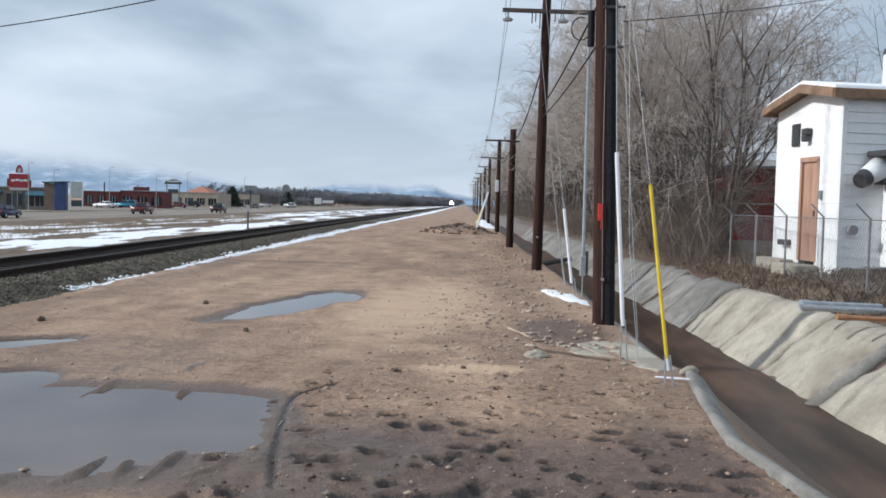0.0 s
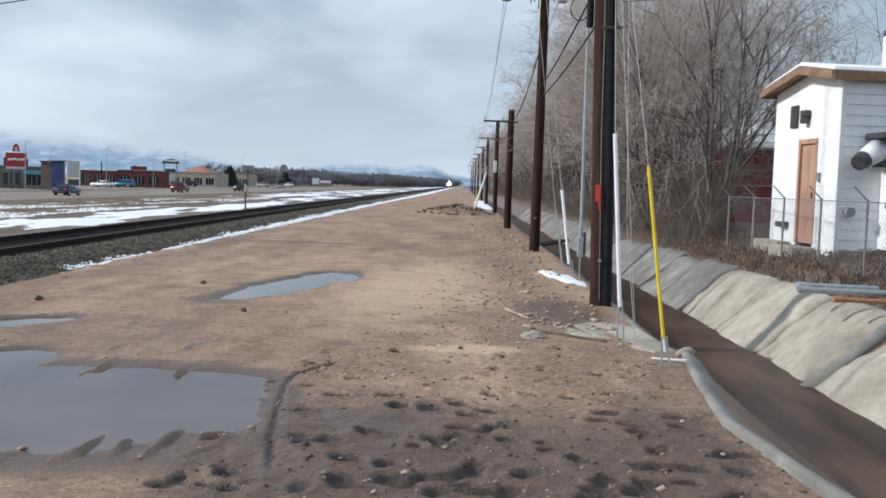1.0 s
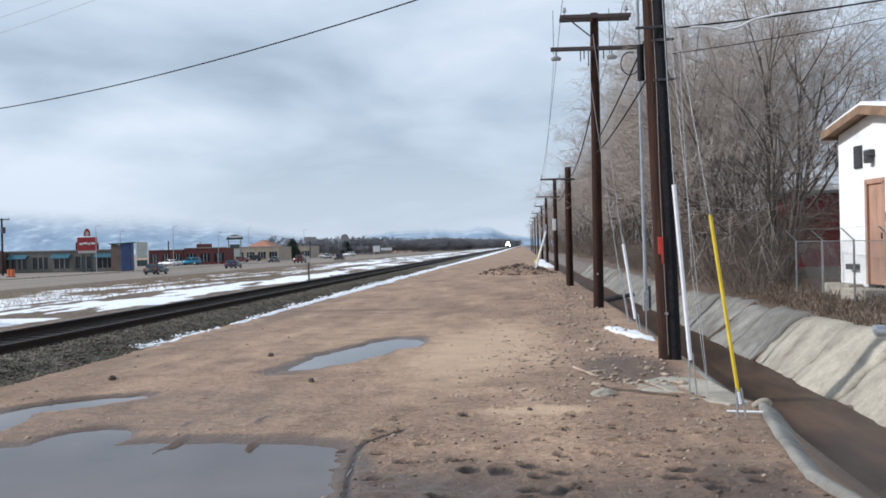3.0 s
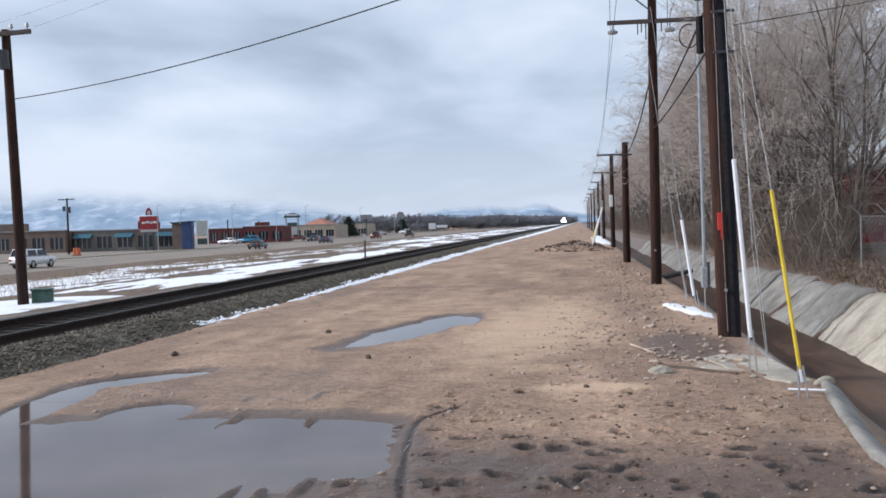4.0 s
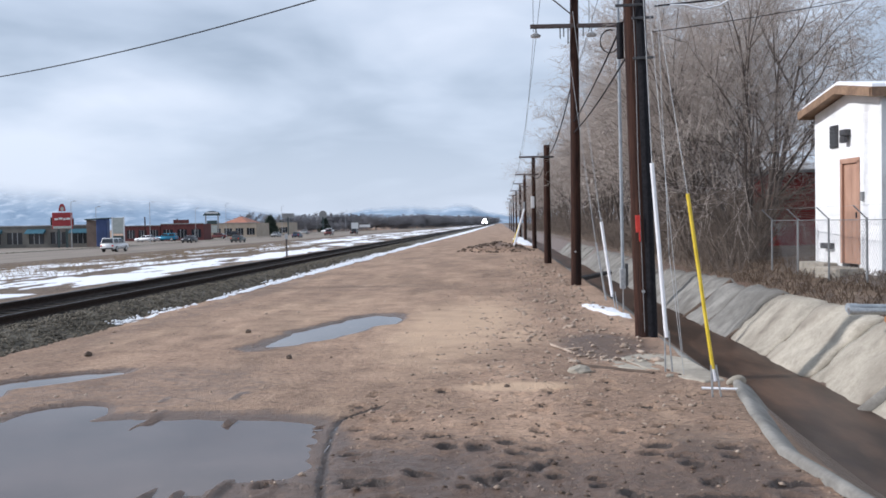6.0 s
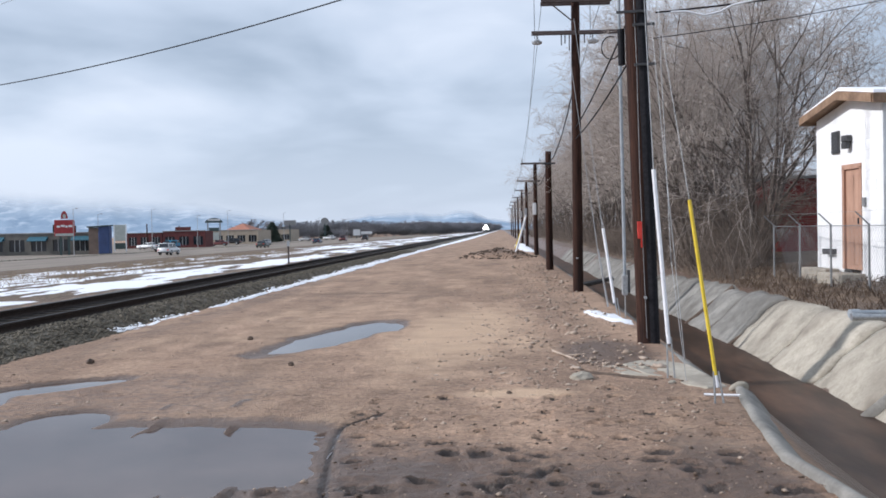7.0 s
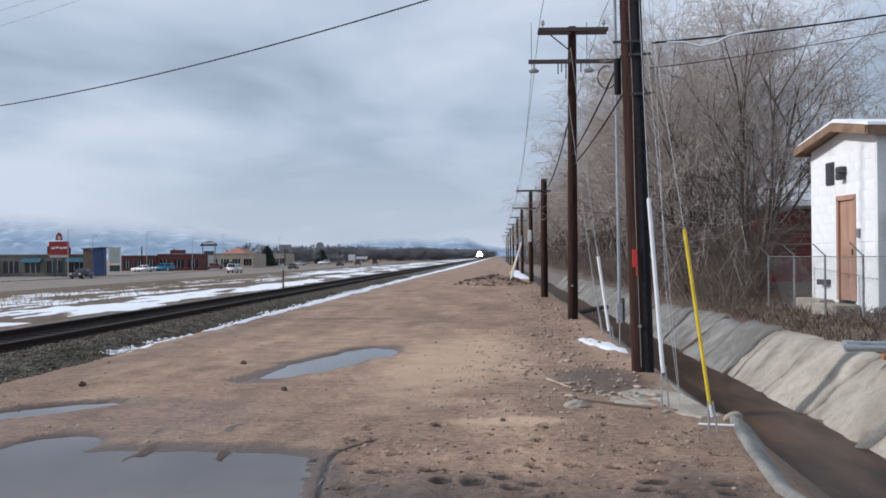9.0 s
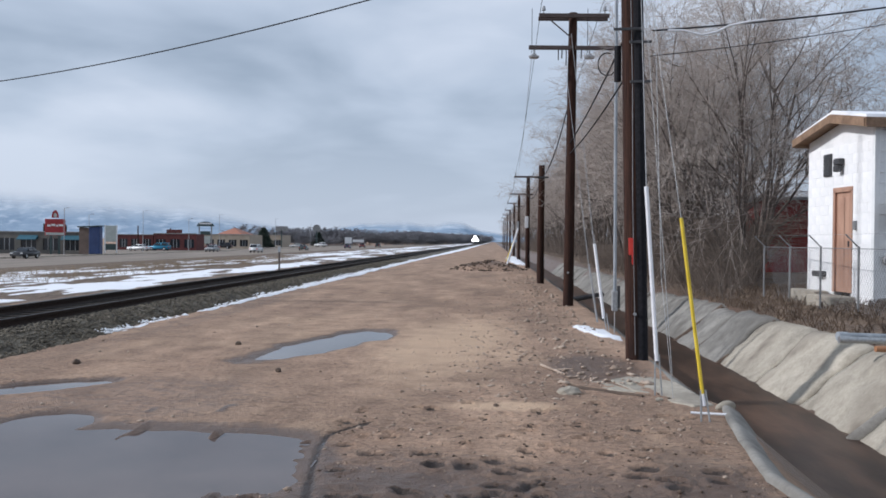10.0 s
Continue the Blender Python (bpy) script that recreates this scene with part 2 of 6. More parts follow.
DOOR_TAN = mat("tan_door_paint", (0.34, 0.19, 0.13), (0.48, 0.29, 0.205), 3, 0.6, 0.15, stretch=(1, 1, 0.3))
SNOW = mat("snow", (0.82, 0.84, 0.88), (0.92, 0.93, 0.95), 2, 0.7, 0.3)
DARK_METAL = mat("dark_metal", (0.025, 0.026, 0.028), (0.07, 0.07, 0.075), 9, 0.5, 0.1)
RED_BARN = mat("dull_red_boards", (0.17, 0.022, 0.022), (0.28, 0.05, 0.045), 3, 0.8, 0.3, stretch=(5, 5, 0.5))
ASPHALT = mat("dusty_asphalt", (0.165, 0.135, 0.11), (0.28, 0.235, 0.19), 0.4, 0.85, 0.2, fine=12, stretch=(1, 0.15, 1))
BRICK_RED = mat("red_brick", (0.072, 0.018, 0.02), (0.125, 0.034, 0.032), 0.8, 0.85, 0.2, fine=6)
TAN_WALL = mat("tan_stucco", (0.30, 0.25, 0.195), (0.41, 0.35, 0.28), 0.6, 0.85, 0.1)
OLIVE_WALL = mat("olive_stucco", (0.105, 0.102, 0.092), (0.165, 0.16, 0.145), 0.6, 0.85, 0.1)
BLUE_PANEL = mat("blue_panel", (0.012, 0.03, 0.10), (0.03, 0.06, 0.17), 0.8, 0.5, 0.0)
TEAL_AWNING = mat("teal_awning", (0.02, 0.085, 0.125), (0.04, 0.14, 0.19), 1.5, 0.6, 0.0)
TILE_ROOF = mat("clay_tile_roof", (0.32, 0.13, 0.085), (0.45, 0.2, 0.13), 1.5, 0.8, 0.2)
GREY_ROOF = mat("grey_parapet", (0.2, 0.2, 0.2), (0.32, 0.32, 0.32), 1.5, 0.8, 0.1)
DARK_GLASS = mat("dark_shop_glass", (0.012, 0.015, 0.02), (0.03, 0.036, 0.045), 0.5, 0.12, 0.0)
SIGN_RED = mat("sign_red", (0.27, 0.018, 0.026), (0.38, 0.04, 0.045), 2, 0.5, 0.0)
SIGN_WHITE = mat("sign_white", (0.68, 0.69, 0.7), (0.8, 0.81, 0.82), 2, 0.4, 0.0)
SIGN_PALE = mat("sign_pale_green", (0.38, 0.42, 0.40), (0.50, 0.53, 0.50), 2, 0.5, 0.0)
BARREL_ORANGE = mat("barrel_orange", (0.45, 0.09, 0.03), (0.58, 0.15, 0.05), 4, 0.5, 0.0)
SIGN_DARK = mat("sign_dark_green", (0.03, 0.055, 0.055), (0.06, 0.09, 0.09), 2, 0.5, 0.0)
GREEN_BOX = mat("green_cabinet_paint", (0.02, 0.06, 0.045), (0.04, 0.095, 0.07), 4, 0.5, 0.05)
RUBBER = mat("tyre_rubber", (0.012, 0.012, 0.013), (0.03, 0.03, 0.03), 20, 0.8, 0.1)
CHROME = mat("wheel_alloy", (0.4, 0.41, 0.42), (0.55, 0.56, 0.57), 10, 0.35, 0.0, metal=0.8)
# the pale blue of distance haze is painted into the mountain colours
MOUNTAIN = mat("hazed_mountain", (0.215, 0.295, 0.395), (0.32, 0.405, 0.505), 0.005, 0.95, 0.0, fine=0.035, stain=((0.46, 0.535, 0.625), 0.014), stretch=(1, 1, 0.45))


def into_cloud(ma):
    """The upper slopes fade to transparent, which imitates their vanishing into the cloud base."""
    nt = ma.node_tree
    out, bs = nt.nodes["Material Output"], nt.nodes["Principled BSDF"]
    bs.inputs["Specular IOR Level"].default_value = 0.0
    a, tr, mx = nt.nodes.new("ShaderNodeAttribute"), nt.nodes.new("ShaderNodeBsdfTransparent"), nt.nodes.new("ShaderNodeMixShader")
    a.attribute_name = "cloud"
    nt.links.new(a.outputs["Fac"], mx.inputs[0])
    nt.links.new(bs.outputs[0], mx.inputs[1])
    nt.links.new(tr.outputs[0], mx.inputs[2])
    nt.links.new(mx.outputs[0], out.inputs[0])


into_cloud(MOUNTAIN)
for dull in (TIE_WOOD, RAIL_STEEL, RAIL_HEAD, CREOSOTE):
    dull.node_tree.nodes["Principled BSDF"].inputs["Specular IOR Level"].default_value = 0.15
BED = mat("dark_track_bed", (0.012, 0.011, 0.011), (0.04, 0.036, 0.034), 4.5, 0.9, 0.3, fine=17)
BED.node_tree.nodes["Principled BSDF"].inputs["Specular IOR Level"].default_value = 0.1
ORANGE_PIPE = mat("orange_conduit", (0.30, 0.135, 0.06), (0.42, 0.21, 0.105), 6, 0.6, 0.1)
GREY_PIPE = mat("grey_conduit", (0.22, 0.25, 0.28), (0.36, 0.39, 0.42), 6, 0.5, 0.1)
LOCO = mat("locomotive_black", (0.012, 0.012, 0.014), (0.03, 0.03, 0.032), 2, 0.5, 0.0)
HEADLIGHT = glow("lit_headlight", (1.0, 0.97, 0.92), 9.0)

# ---- builders ----


def holder(name, label, category, m=None, group="", kind=""):
    ob = new(name)
    ob.empty_display_size = 0.2
    if m is not None:
        ob.matrix_basis = m
    return tagged(ob, label, category, group, kind)


def part(name, bm, material, parent=None, label=""):
    me = bpy.data.meshes.new(name)
    bm.to_mesh(me)
    bm.free()
    me.materials.append(material)
    ob = new(name, me)
    ob.parent = parent
    return tagged(ob, label)


def box(bm, x0, x1, y0, y1, z0, z1, bevel=0.0):
    r = bmesh.ops.create_cube(bm, size=1.0, matrix=Matrix.Translation(((x0 + x1) / 2, (y0 + y1) / 2, (z0 + z1) / 2)) @ Matrix.Diagonal((x1 - x0, y1 - y0, z1 - z0, 1)))
    if bevel:
        vs = set(r["verts"])
        bmesh.ops.bevel(bm, geom=[e for e in bm.edges if e.verts[0] in vs], offset=bevel, segments=1, affect="EDGES")
    return bm


def boxed(*a, **k):
    return box(bmesh.new(), *a, **k)


def rod(bm, p, q, r0, r1=None, n=10):
    """A tapered round bar from p to q."""
    p, q = Vector(p), Vector(q)
    d = q - p
    m = Matrix.Translation((p + q) / 2) @ d.to_track_quat("Z", "Y").to_matrix().to_4x4()
    bmesh.ops.create_cone(bm, cap_ends=True, segments=n, radius1=r0, radius2=r0 if r1 is None else r1, depth=d.length, matrix=m)
    return bm


def smooth(ob):
    for p in ob.data.polygons:
        p.use_smooth = True
    return ob


def mesh_object(name, verts, faces, material, parent=None, label=""):
    me = bpy.data.meshes.new(name)
    me.from_pydata([tuple(v) for v in verts], [], faces)
    me.materials.append(material)
    ob = new(name, me)
    ob.parent = parent
    return tagged(ob, label)


def line_tube(name, pts, r, material, parent=None, label="", n=5):
    """A thin tube through a row of points."""
    P = np.array([tuple(p) for p in pts], float)
    d = np.gradient(P, axis=0)
    d /= np.linalg.norm(d, axis=1, keepdims=True)
    ref = np.array([0, 0, 1.0]) if abs(d[0, 2]) < 0.9 else np.array([1.0, 0, 0])
    u = np.cross(d, ref)
    u /= np.maximum(np.linalg.norm(u, axis=1, keepdims=True), 1e-9)
    v = np.cross(d, u)
    ang = [2 * math.pi * k / n for k in range(n)]
    V = np.stack([P + r * (math.cos(a) * u + math.sin(a) * v) for a in ang], 1).reshape(-1, 3)
    F = [(i * n + k, i * n + (k + 1) % n, (i + 1) * n + (k + 1) % n, (i + 1) * n + k) for i in range(len(P) - 1) for k in range(n)]
    ob = new(name, quick_mesh(name, V, np.array(F), material))
    ob.parent = parent
    return tagged(ob, label)


def sagging(p, q, sag, n=24):
    p, q = Vector(p), Vector(q)
    return [p.lerp(q, i / n) - Vector((0, 0, 4 * sag * (i / n) * (1 - i / n))) for i in range(n + 1)]


TABLES = {}


def vnoise(x, y, seed=0):
    """Smooth value noise in the range 0..1 on arrays."""
    if seed not in TABLES:
        TABLES[seed] = np.random.RandomState(seed).rand(256, 256)
    tab = TABLES[seed]
    xi, yi = np.floor(x).astype(int), np.floor(y).astype(int)
    fx, fy = x - xi, y - yi
    fx, fy = fx * fx * (3 - 2 * fx), fy * fy * (3 - 2 * fy)
    a, b = tab[xi % 256, yi % 256], tab[(xi + 1) % 256, yi % 256]
    c, d = tab[xi % 256, (yi + 1) % 256], tab[(xi + 1) % 256, (yi + 1) % 256]
    return (a * (1 - fx) + b * fx) * (1 - fy) + (c * (1 - fx) + d * fx) * fy


def fbm(x, y, s, seed=0, n=4):
    out, amp, tot = 0, 1.0, 0
    for k in range(n):
        out = out + amp * vnoise(x * s * 2 ** k, y * s * 2 ** k, seed + k)
        tot += amp
        amp *= 0.5
    return out / tot


def sstep(a, b, v):
    t = np.clip((v - a) / (b - a), 0, 1)
    return t * t * (3 - 2 * t)


def grid_faces(nu, nv):
    """Quads of a grid whose point (i, j) has the number i * nv + j."""
    i, j = np.meshgrid(np.arange(nu - 1), np.arange(nv - 1), indexing="ij")
    a = (i * nv + j).ravel()
    return np.stack([a, a + nv, a + nv + 1, a + 1], 1)


def quick_mesh(name, verts, quads, material):
    me = bpy.data.meshes.new(name)
    verts, quads = np.asarray(verts, np.float32), np.asarray(quads, np.int32)
    k = quads.shape[1]
    me.vertices.add(len(verts))
    me.vertices.foreach_set("co", verts.ravel())
    me.loops.add(quads.size)
    me.loops.foreach_set("vertex_index", quads.ravel())
    me.polygons.add(len(quads))
    me.polygons.foreach_set("loop_start", np.arange(len(quads), dtype=np.int32) * k)
    me.update(calc_edges=True)
    me.materials.append(material)
    return me

# ---- ground ----
# Across the line of the track: x right of the eye, heights in metres.
PROFILE_X = [-4000, -62, -44, -30, -20, -14, -11.4, -7.3, 2.25, 3.42, 4.66, 5.60, 6.3, 7.0, 9.0, 60, 4000]
PROFILE_Z = [-1.05, -1.05, -1.02, -0.7, -0.36, -0.16, -0.05, 0.0, 0.0, -0.74, -0.74, 0.12, 0.42, 0.62, 0.68, 0.4, 0.0]


def ditch_edge(y):
    """Where the near lining's lip runs: it bulges and has slumped a little."""
    return np.interp(y, [-20, 5.0, 6.0, 7.3, 8.6, 10.4, 12, 15, 22, 200], [2.5, 2.40, 2.28, 2.15, 2.28, 2.55, 2.42, 2.45, 2.62, 2.75])


def blob(x, y, cx, cy, rx, ry, turn=0.0):
    """1 at the middle of an ellipse, 0 on its edge, below 0 outside."""
    c, s = math.cos(turn), math.sin(turn)
    u, v = (x - cx) * c + (y - cy) * s, -(x - cx) * s + (y - cy) * c
    return 1 - np.sqrt((u / rx) ** 2 + (v / ry) ** 2)


def pan(x, y, cx, cy, rx, ry, turn=0.0):
    """The same with squarer corners."""
    c, s = math.cos(turn), math.sin(turn)
    u, v = (x - cx) * c + (y - cy) * s, -(x - cx) * s + (y - cy) * c
    return 1 - ((u / rx) ** 4 + (v / ry) ** 4) ** 0.25


WATER_Z = -0.03


def foot_prints(seed, n):
    """Places, sizes and turns of the prints trodden into the soft earth."""
    rng, out = random.Random(seed), []
    while len(out) < n:
        px, py = rng.uniform(-1.7, 2.1), 5.4 + 5.2 * rng.random() ** 1.7
        size = rng.uniform(0.045, 0.105) * (1.0 if py < 8 else 0.75)
        out.append((px, py, size * rng.uniform(1.0, 1.6), size, rng.uniform(0, 3.14)))
    return out


PRINTS = foot_prints(77, 150)


def ground_fields(x, y):
    near = sstep(60, 20, y)
    off = np.where(x > 1.9, (ditch_edge(y) - 2.25) * np.clip((3.4 - x) / 0.9, 0, 1), 0)
    z = np.interp(x - off, PROFILE_X, PROFILE_Z)
    fade = sstep(130, 230, y)
    z = np.where((x > 2) & (x < 60), z * (1 - fade), z)
    z = np.where(x > 60, z * (1 - sstep(200, 400, y)), z)
    yard = sstep(-7.6, -7.0, x) * sstep(2.5, 2.1, x)
    z = z + yard * ((fbm(x, y, 0.35, 3) - 0.5) * 0.07 + (fbm(x, y, 2.2, 9) - 0.5) * 0.035 * near)
    z = z + (1 - yard) * (fbm(x, y, 0.5, 5) - 0.5) * 0.12 * (np.abs(x) < 40) * (x > -40)
    # a heap of earth far down the yard
    m = np.clip(blob(x, y, -0.3, 61, 2.3, 3.0), 0, 1)
    z = z + 0.62 * m ** 0.8 * (0.5 + 1.0 * fbm(x, y, 0.5, 14, 2))
    # puddles: broad wheel-worn pools whose rims are combed along the way of travel
    warp = (fbm(x, y, 1.3, 21) - 0.5) * 0.45 + (fbm(x * 2.2, y * 0.8, 2.4, 22, 4) - 0.5) * 0.5
    p1 = np.maximum(np.maximum(pan(x, y, -2.45, 7.68, 0.83, 1.02, radians(9)), pan(x, y, -3.65, 7.42, 1.60, 1.36)), pan(x, y, -5.4, 7.0, 1.7, 1.5))
    p1 = np.maximum(p1, blob(x, y, -4.35, 9.05, 0.42, 0.55)) + warp * 0.26 + 0.02
    p2 = np.maximum(blob(x, y, -2.85, 16.5, 2.35, 0.52, radians(75)), blob(x, y, -2.42, 17.9, 0.52, 1.0)) + warp * 0.7
    p3 = np.maximum(blob(x, y, -5.45, 11.2, 0.85, 0.36, radians(48)), blob(x, y, -5.75, 9.6, 1.2, 0.30, radians(98))) + warp * 0.7
    pud = np.maximum(np.maximum(p1, p2), p3)
    dip = sstep(-0.40, 0.26, pud)
    flat = sstep(-0.9, -0.1, pud)
    z = np.where(yard > 0.5, z * (1 - 0.85 * flat) + 0.012 - dip * 0.075, z)
    # tyre tread bars at the rims of the large puddle, all along the way of travel
    tread = np.zeros_like(x)
    for cx, cy, ln, wd, a in ((-3.36, 8.76, 0.42, 0.04, 85), (-3.52, 9.67, 0.26, 0.045, 82), (-2.78, 9.88, 0.34, 0.045, 86), (-1.98, 6.32, 0.50, 0.04, 88), (-2.46, 6.12, 0.50, 0.06, 87), (-2.22, 6.2, 0.3, 0.04, 95), (-2.85, 5.75, 0.4, 0.05, 86), (-2.56, 8.68, 0.2, 0.035, 84), (-1.65, 6.15, 0.22, 0.05, 60)):
        tread = np.maximum(tread, np.clip(blob(x, y, cx, cy, ln, wd, radians(a)), 0, 1))
    z = z + tread ** 0.5 * (0.02 + 0.066 * dip)
    # a narrow crack-like rut that curls away from the eye
    path = np.interp(y, [5.0, 5.72, 6.55, 7.37, 8.1, 8.6, 8.85, 9.1, 9.45], [-1.0, -1.13, -1.28, -1.40, -1.48, -1.51, -1.46, -1.32, -1.15])
    d = (x - path) / (0.015 + 0.012 * vnoise(y * 3, y * 0, 31) + 0.03 * sstep(8.75, 9.1, y))
    rut = np.exp(-d * d) * sstep(5.6, 6.2, y) * sstep(9.6, 9.0, y)
    z = z - 0.036 * rut
    # trodden mud: separate prints with pushed-up rims, thickest in the foreground
    mud = sstep(3.8, 4.8, y) * sstep(8.6, 6.6, y + 0.25 * np.sin(x * 2)) * sstep(-2.0, -1.2, x) * sstep(2.4, 1.2, x)
    prints, rims = np.zeros_like(x), np.zeros_like(x)
    for px, py, pl, pw, pa in PRINTS:
        e = -blob(x, y, px, py, pl, pw, pa)
        prints = np.maximum(prints, sstep(0.15, -0.45, e))
        rims = np.maximum(rims, np.exp(-((e - 0.38) / 0.25) ** 2))
    prints = prints * (0.55 + 0.45 * fbm(x, y, 9, 41, 2))
    keep = (pud < -0.02) * yard * sstep(0.08, 0.2, np.abs(x - path))
    z = z + (0.018 * rims * (1 - prints) - 0.055 * prints) * keep + 0.03 * (fbm(x, y, 7, 50, 3) - 0.5) * (0.55 + mud) * sstep(20, 12, y) * yard
    prints = prints * keep
    wet = np.clip(0.95 * sstep(-0.55, 0.0, pud) + 0.34 * mud + 1.0 * prints + 0.45 * sstep(9.6, 6.8, y + 0.8 * (fbm(x, y, 0.6, 90) - 0.5)) * yard + 0.75 * rut + 0.95 * sstep(0, 0.3, tread), 0, 1)
    wet = np.maximum(wet, 0.75 * np.clip(blob(x, y, 1.5, 13.6, 1.05, 2.3) * 2.0, 0, 1))
    wet = np.maximum(wet, 0.42 * np.clip(blob(x, y, -6.5, 24, 0.8, 22) * 1.5, 0, 1) * yard)
    wet = np.maximum(wet, 0.8 * np.clip(blob(x, y, 1.6, 6.6, 0.9, 2.6) * 1.5, 0, 1))
    wet = np.maximum(wet, sstep(2.3, 2.9, x) * sstep(6.7, 6.0, x) * 0.95)
    wet = np.maximum(wet, 0.6 * np.clip(m * 3, 0, 1))
    wet = np.maximum(wet, 0.50 * np.clip(blob(x, y, -4.2, 10.2, 2.7, 3.4, radians(-12)) * 1.8, 0, 1) * yard)
    wet = np.maximum(wet, np.clip(blob(x, y, -0.75, 7.0, 0.8, 0.5) * 2.2, 0, 1))
    # snow
    s = fbm(x, y * 0.32, 0.42, 60)
    snow = sstep(-21.2, -18.6, x) * sstep(-13.0, -15.2, x) * 0.78
    snow = np.maximum(snow, sstep(-31, -28, x) * sstep(-22, -24.5, x) * 0.74)
    snow = np.maximum(snow, sstep(-36, -34, x) * sstep(-20, -22, x) * 0.50)
    s2 = fbm(x * 1.6, y * 0.5, 0.5, 91)
    snow = snow * (0.22 + 1.0 * sstep(0.38, 0.58, s)) * (0.62 + 0.55 * sstep(0.36, 0.54, s2)) * sstep(5, 12, y)
    snow = np.maximum(snow, 1.3 * np.clip(blob(x, y, -16.6, 27, 3.4, 5.0) * 1.5, 0, 1) * (0.35 + 0.8 * fbm(x, y, 0.6, 66)))
    line_w = 0.10 + 0.16 * sstep(20, 45, y) + 0.9 * sstep(60, 200, y)
    edge_line = np.exp(-((x + 7.12 - 0.25 * line_w) / line_w) ** 2) * (0.28 + 0.82 * sstep(15, 24, y)) * sstep(0.26, 0.50, fbm(x, y, 1.3, 70) + 0.25 * sstep(30, 70, y))
    snow = np.maximum(snow, edge_line)
    snow = np.maximum(snow, np.clip(blob(x, y, 2.06, 19.2, 0.36, 2.4, radians(9)) * 1.9, 0, 1) * (0.45 + 0.75 * fbm(x, y, 2.2, 75)))
    snow = np.maximum(snow, np.clip(blob(x, y, 2.3, 95, 1.4, 32) * 1.6, 0, 0.85))
    gravel = sstep(-14.6, -13.2, x) * sstep(-7.25, -7.6, x) * 0.9
    gravel = np.maximum(gravel, 0.7 * np.exp(-((x + 7.3) / 0.14) ** 2))
    grass = np.maximum(sstep(-12.6, -15, x) * sstep(-75, -44, x) * 0.8, sstep(5.5, 6.2, x) * 0.85)
    sand = np.maximum(np.clip(1.6 * blob(x, y, 0.15, 10.3, 1.0, 0.45), 0, 1), 0.45 * np.clip(blob(x, y, -3.6, 20, 2.2, 11, radians(-4)) * 1.4, 0, 1))
    sand = np.maximum(sand, 0.7 * np.clip(blob(x, y, 0.2, 15, 0.9, 3.0) * 1.3, 0, 1))
    mudmap = np.clip(0.22 * mud + 1.0 * prints + rut + 0.15 * sstep(13, 9.5, y) * sstep(-2.2, -1.2, x) * yard, 0, 0.95) * (pud < 0.05)
    sand = np.maximum(sand, 0.85 * np.clip(blob(x, y, -0.7, 17, 1.9, 9, radians(-3)) * 1.5, 0, 1))
    z = z + 0.05 * sstep(0.45, 0.75, snow)
    return z, wet, snow, gravel, grass, sand, mudmap


def steps(*spans):
    out = []
    for a, b, d in spans:
        out += list(np.arange(a, b - 1e-6, d))
    return np.array(out + [spans[-1][1]])


def make_ground():
    xs = np.concatenate([[-4500, -2000, -900, -400, -200, -130, -95, -80], steps((-70, -40, 1.5), (-40, -12, 0.4), (-12, -7.6, 0.25), (-7.6, -2.4, 0.06), (-2.4, 2.1, 0.03), (2.1, 8, 0.14), (8, 30, 1.1)), [45, 80, 160, 400, 1200, 4500]])
    ys = np.concatenate([[-400, -120, -40, -20, -10, -5, -2, 0, 2, 3.5], steps((4.6, 9.0, 0.03), (9.0, 14, 0.06), (14, 22, 0.1), (22, 45, 0.25), (45, 120, 0.8), (120, 300, 4), (300, 1320, 60)), [2000, 4600]])
    X, Y = np.meshgrid(xs, ys, indexing="ij")
    z, wet, snow, gravel, grass, sand, mudmap = ground_fields(X, Y)
    me = quick_mesh("ground", np.stack([X, Y, z], -1).reshape(-1, 3), grid_faces(len(xs), len(ys)), ground_material())
    for name, v in (("wet", wet), ("snow", snow), ("gravel", gravel), ("grass", grass), ("sand", sand), ("mud", mudmap)):
        at = me.attributes.new(name, "FLOAT", "POINT")
        at.data.foreach_set("value", v.astype(np.float32).ravel())
    ob = tagged(new("ground", me), "bare trodden brown earth with wet mud, dry grass and thawing snow", "ground", kind="structure")
    return smooth(ob)


make_ground()


def ground_z(x, y):
    return float(ground_fields(np.array([float(x)]), np.array([float(y)]))[0][0])


def pool(name, x0, x1, y0, y1, z, material, label):
    nx, ny = 12, 12
    xs, ys = np.linspace(x0, x1, nx), np.linspace(y0, y1, ny)
    X, Y = np.meshgrid(xs, ys, indexing="ij")
    me = quick_mesh(name, np.stack([X, Y, X * 0 + z], -1).reshape(-1, 3), grid_faces(nx, ny), material)
    return tagged(new(name, me), label, "water", kind="structure")


pool("water_1", -7.0, -1.44, 5.2, 9.75, WATER_Z, PUDDLE, "large shallow muddy puddle reflecting the grey sky")
pool("water_2", -3.9, -1.4, 13.2, 19.0, WATER_Z, PUDDLE, "long shallow puddle on the dirt yard")
pool("water_3", -6.6, -4.6, 9.76, 12.3, WATER_Z, PUDDLE, "narrow strip of meltwater on the dirt")
pool("water_4", 2.7, 5.2, -20, 160, -0.665, DITCH_WATER, "shallow brown silty water on the ditch floor")

# ---- ditch lining ----
lining = holder("ditch_lining", "cracked old concrete lining of the irrigation ditch", "ditch lining", kind="structure")


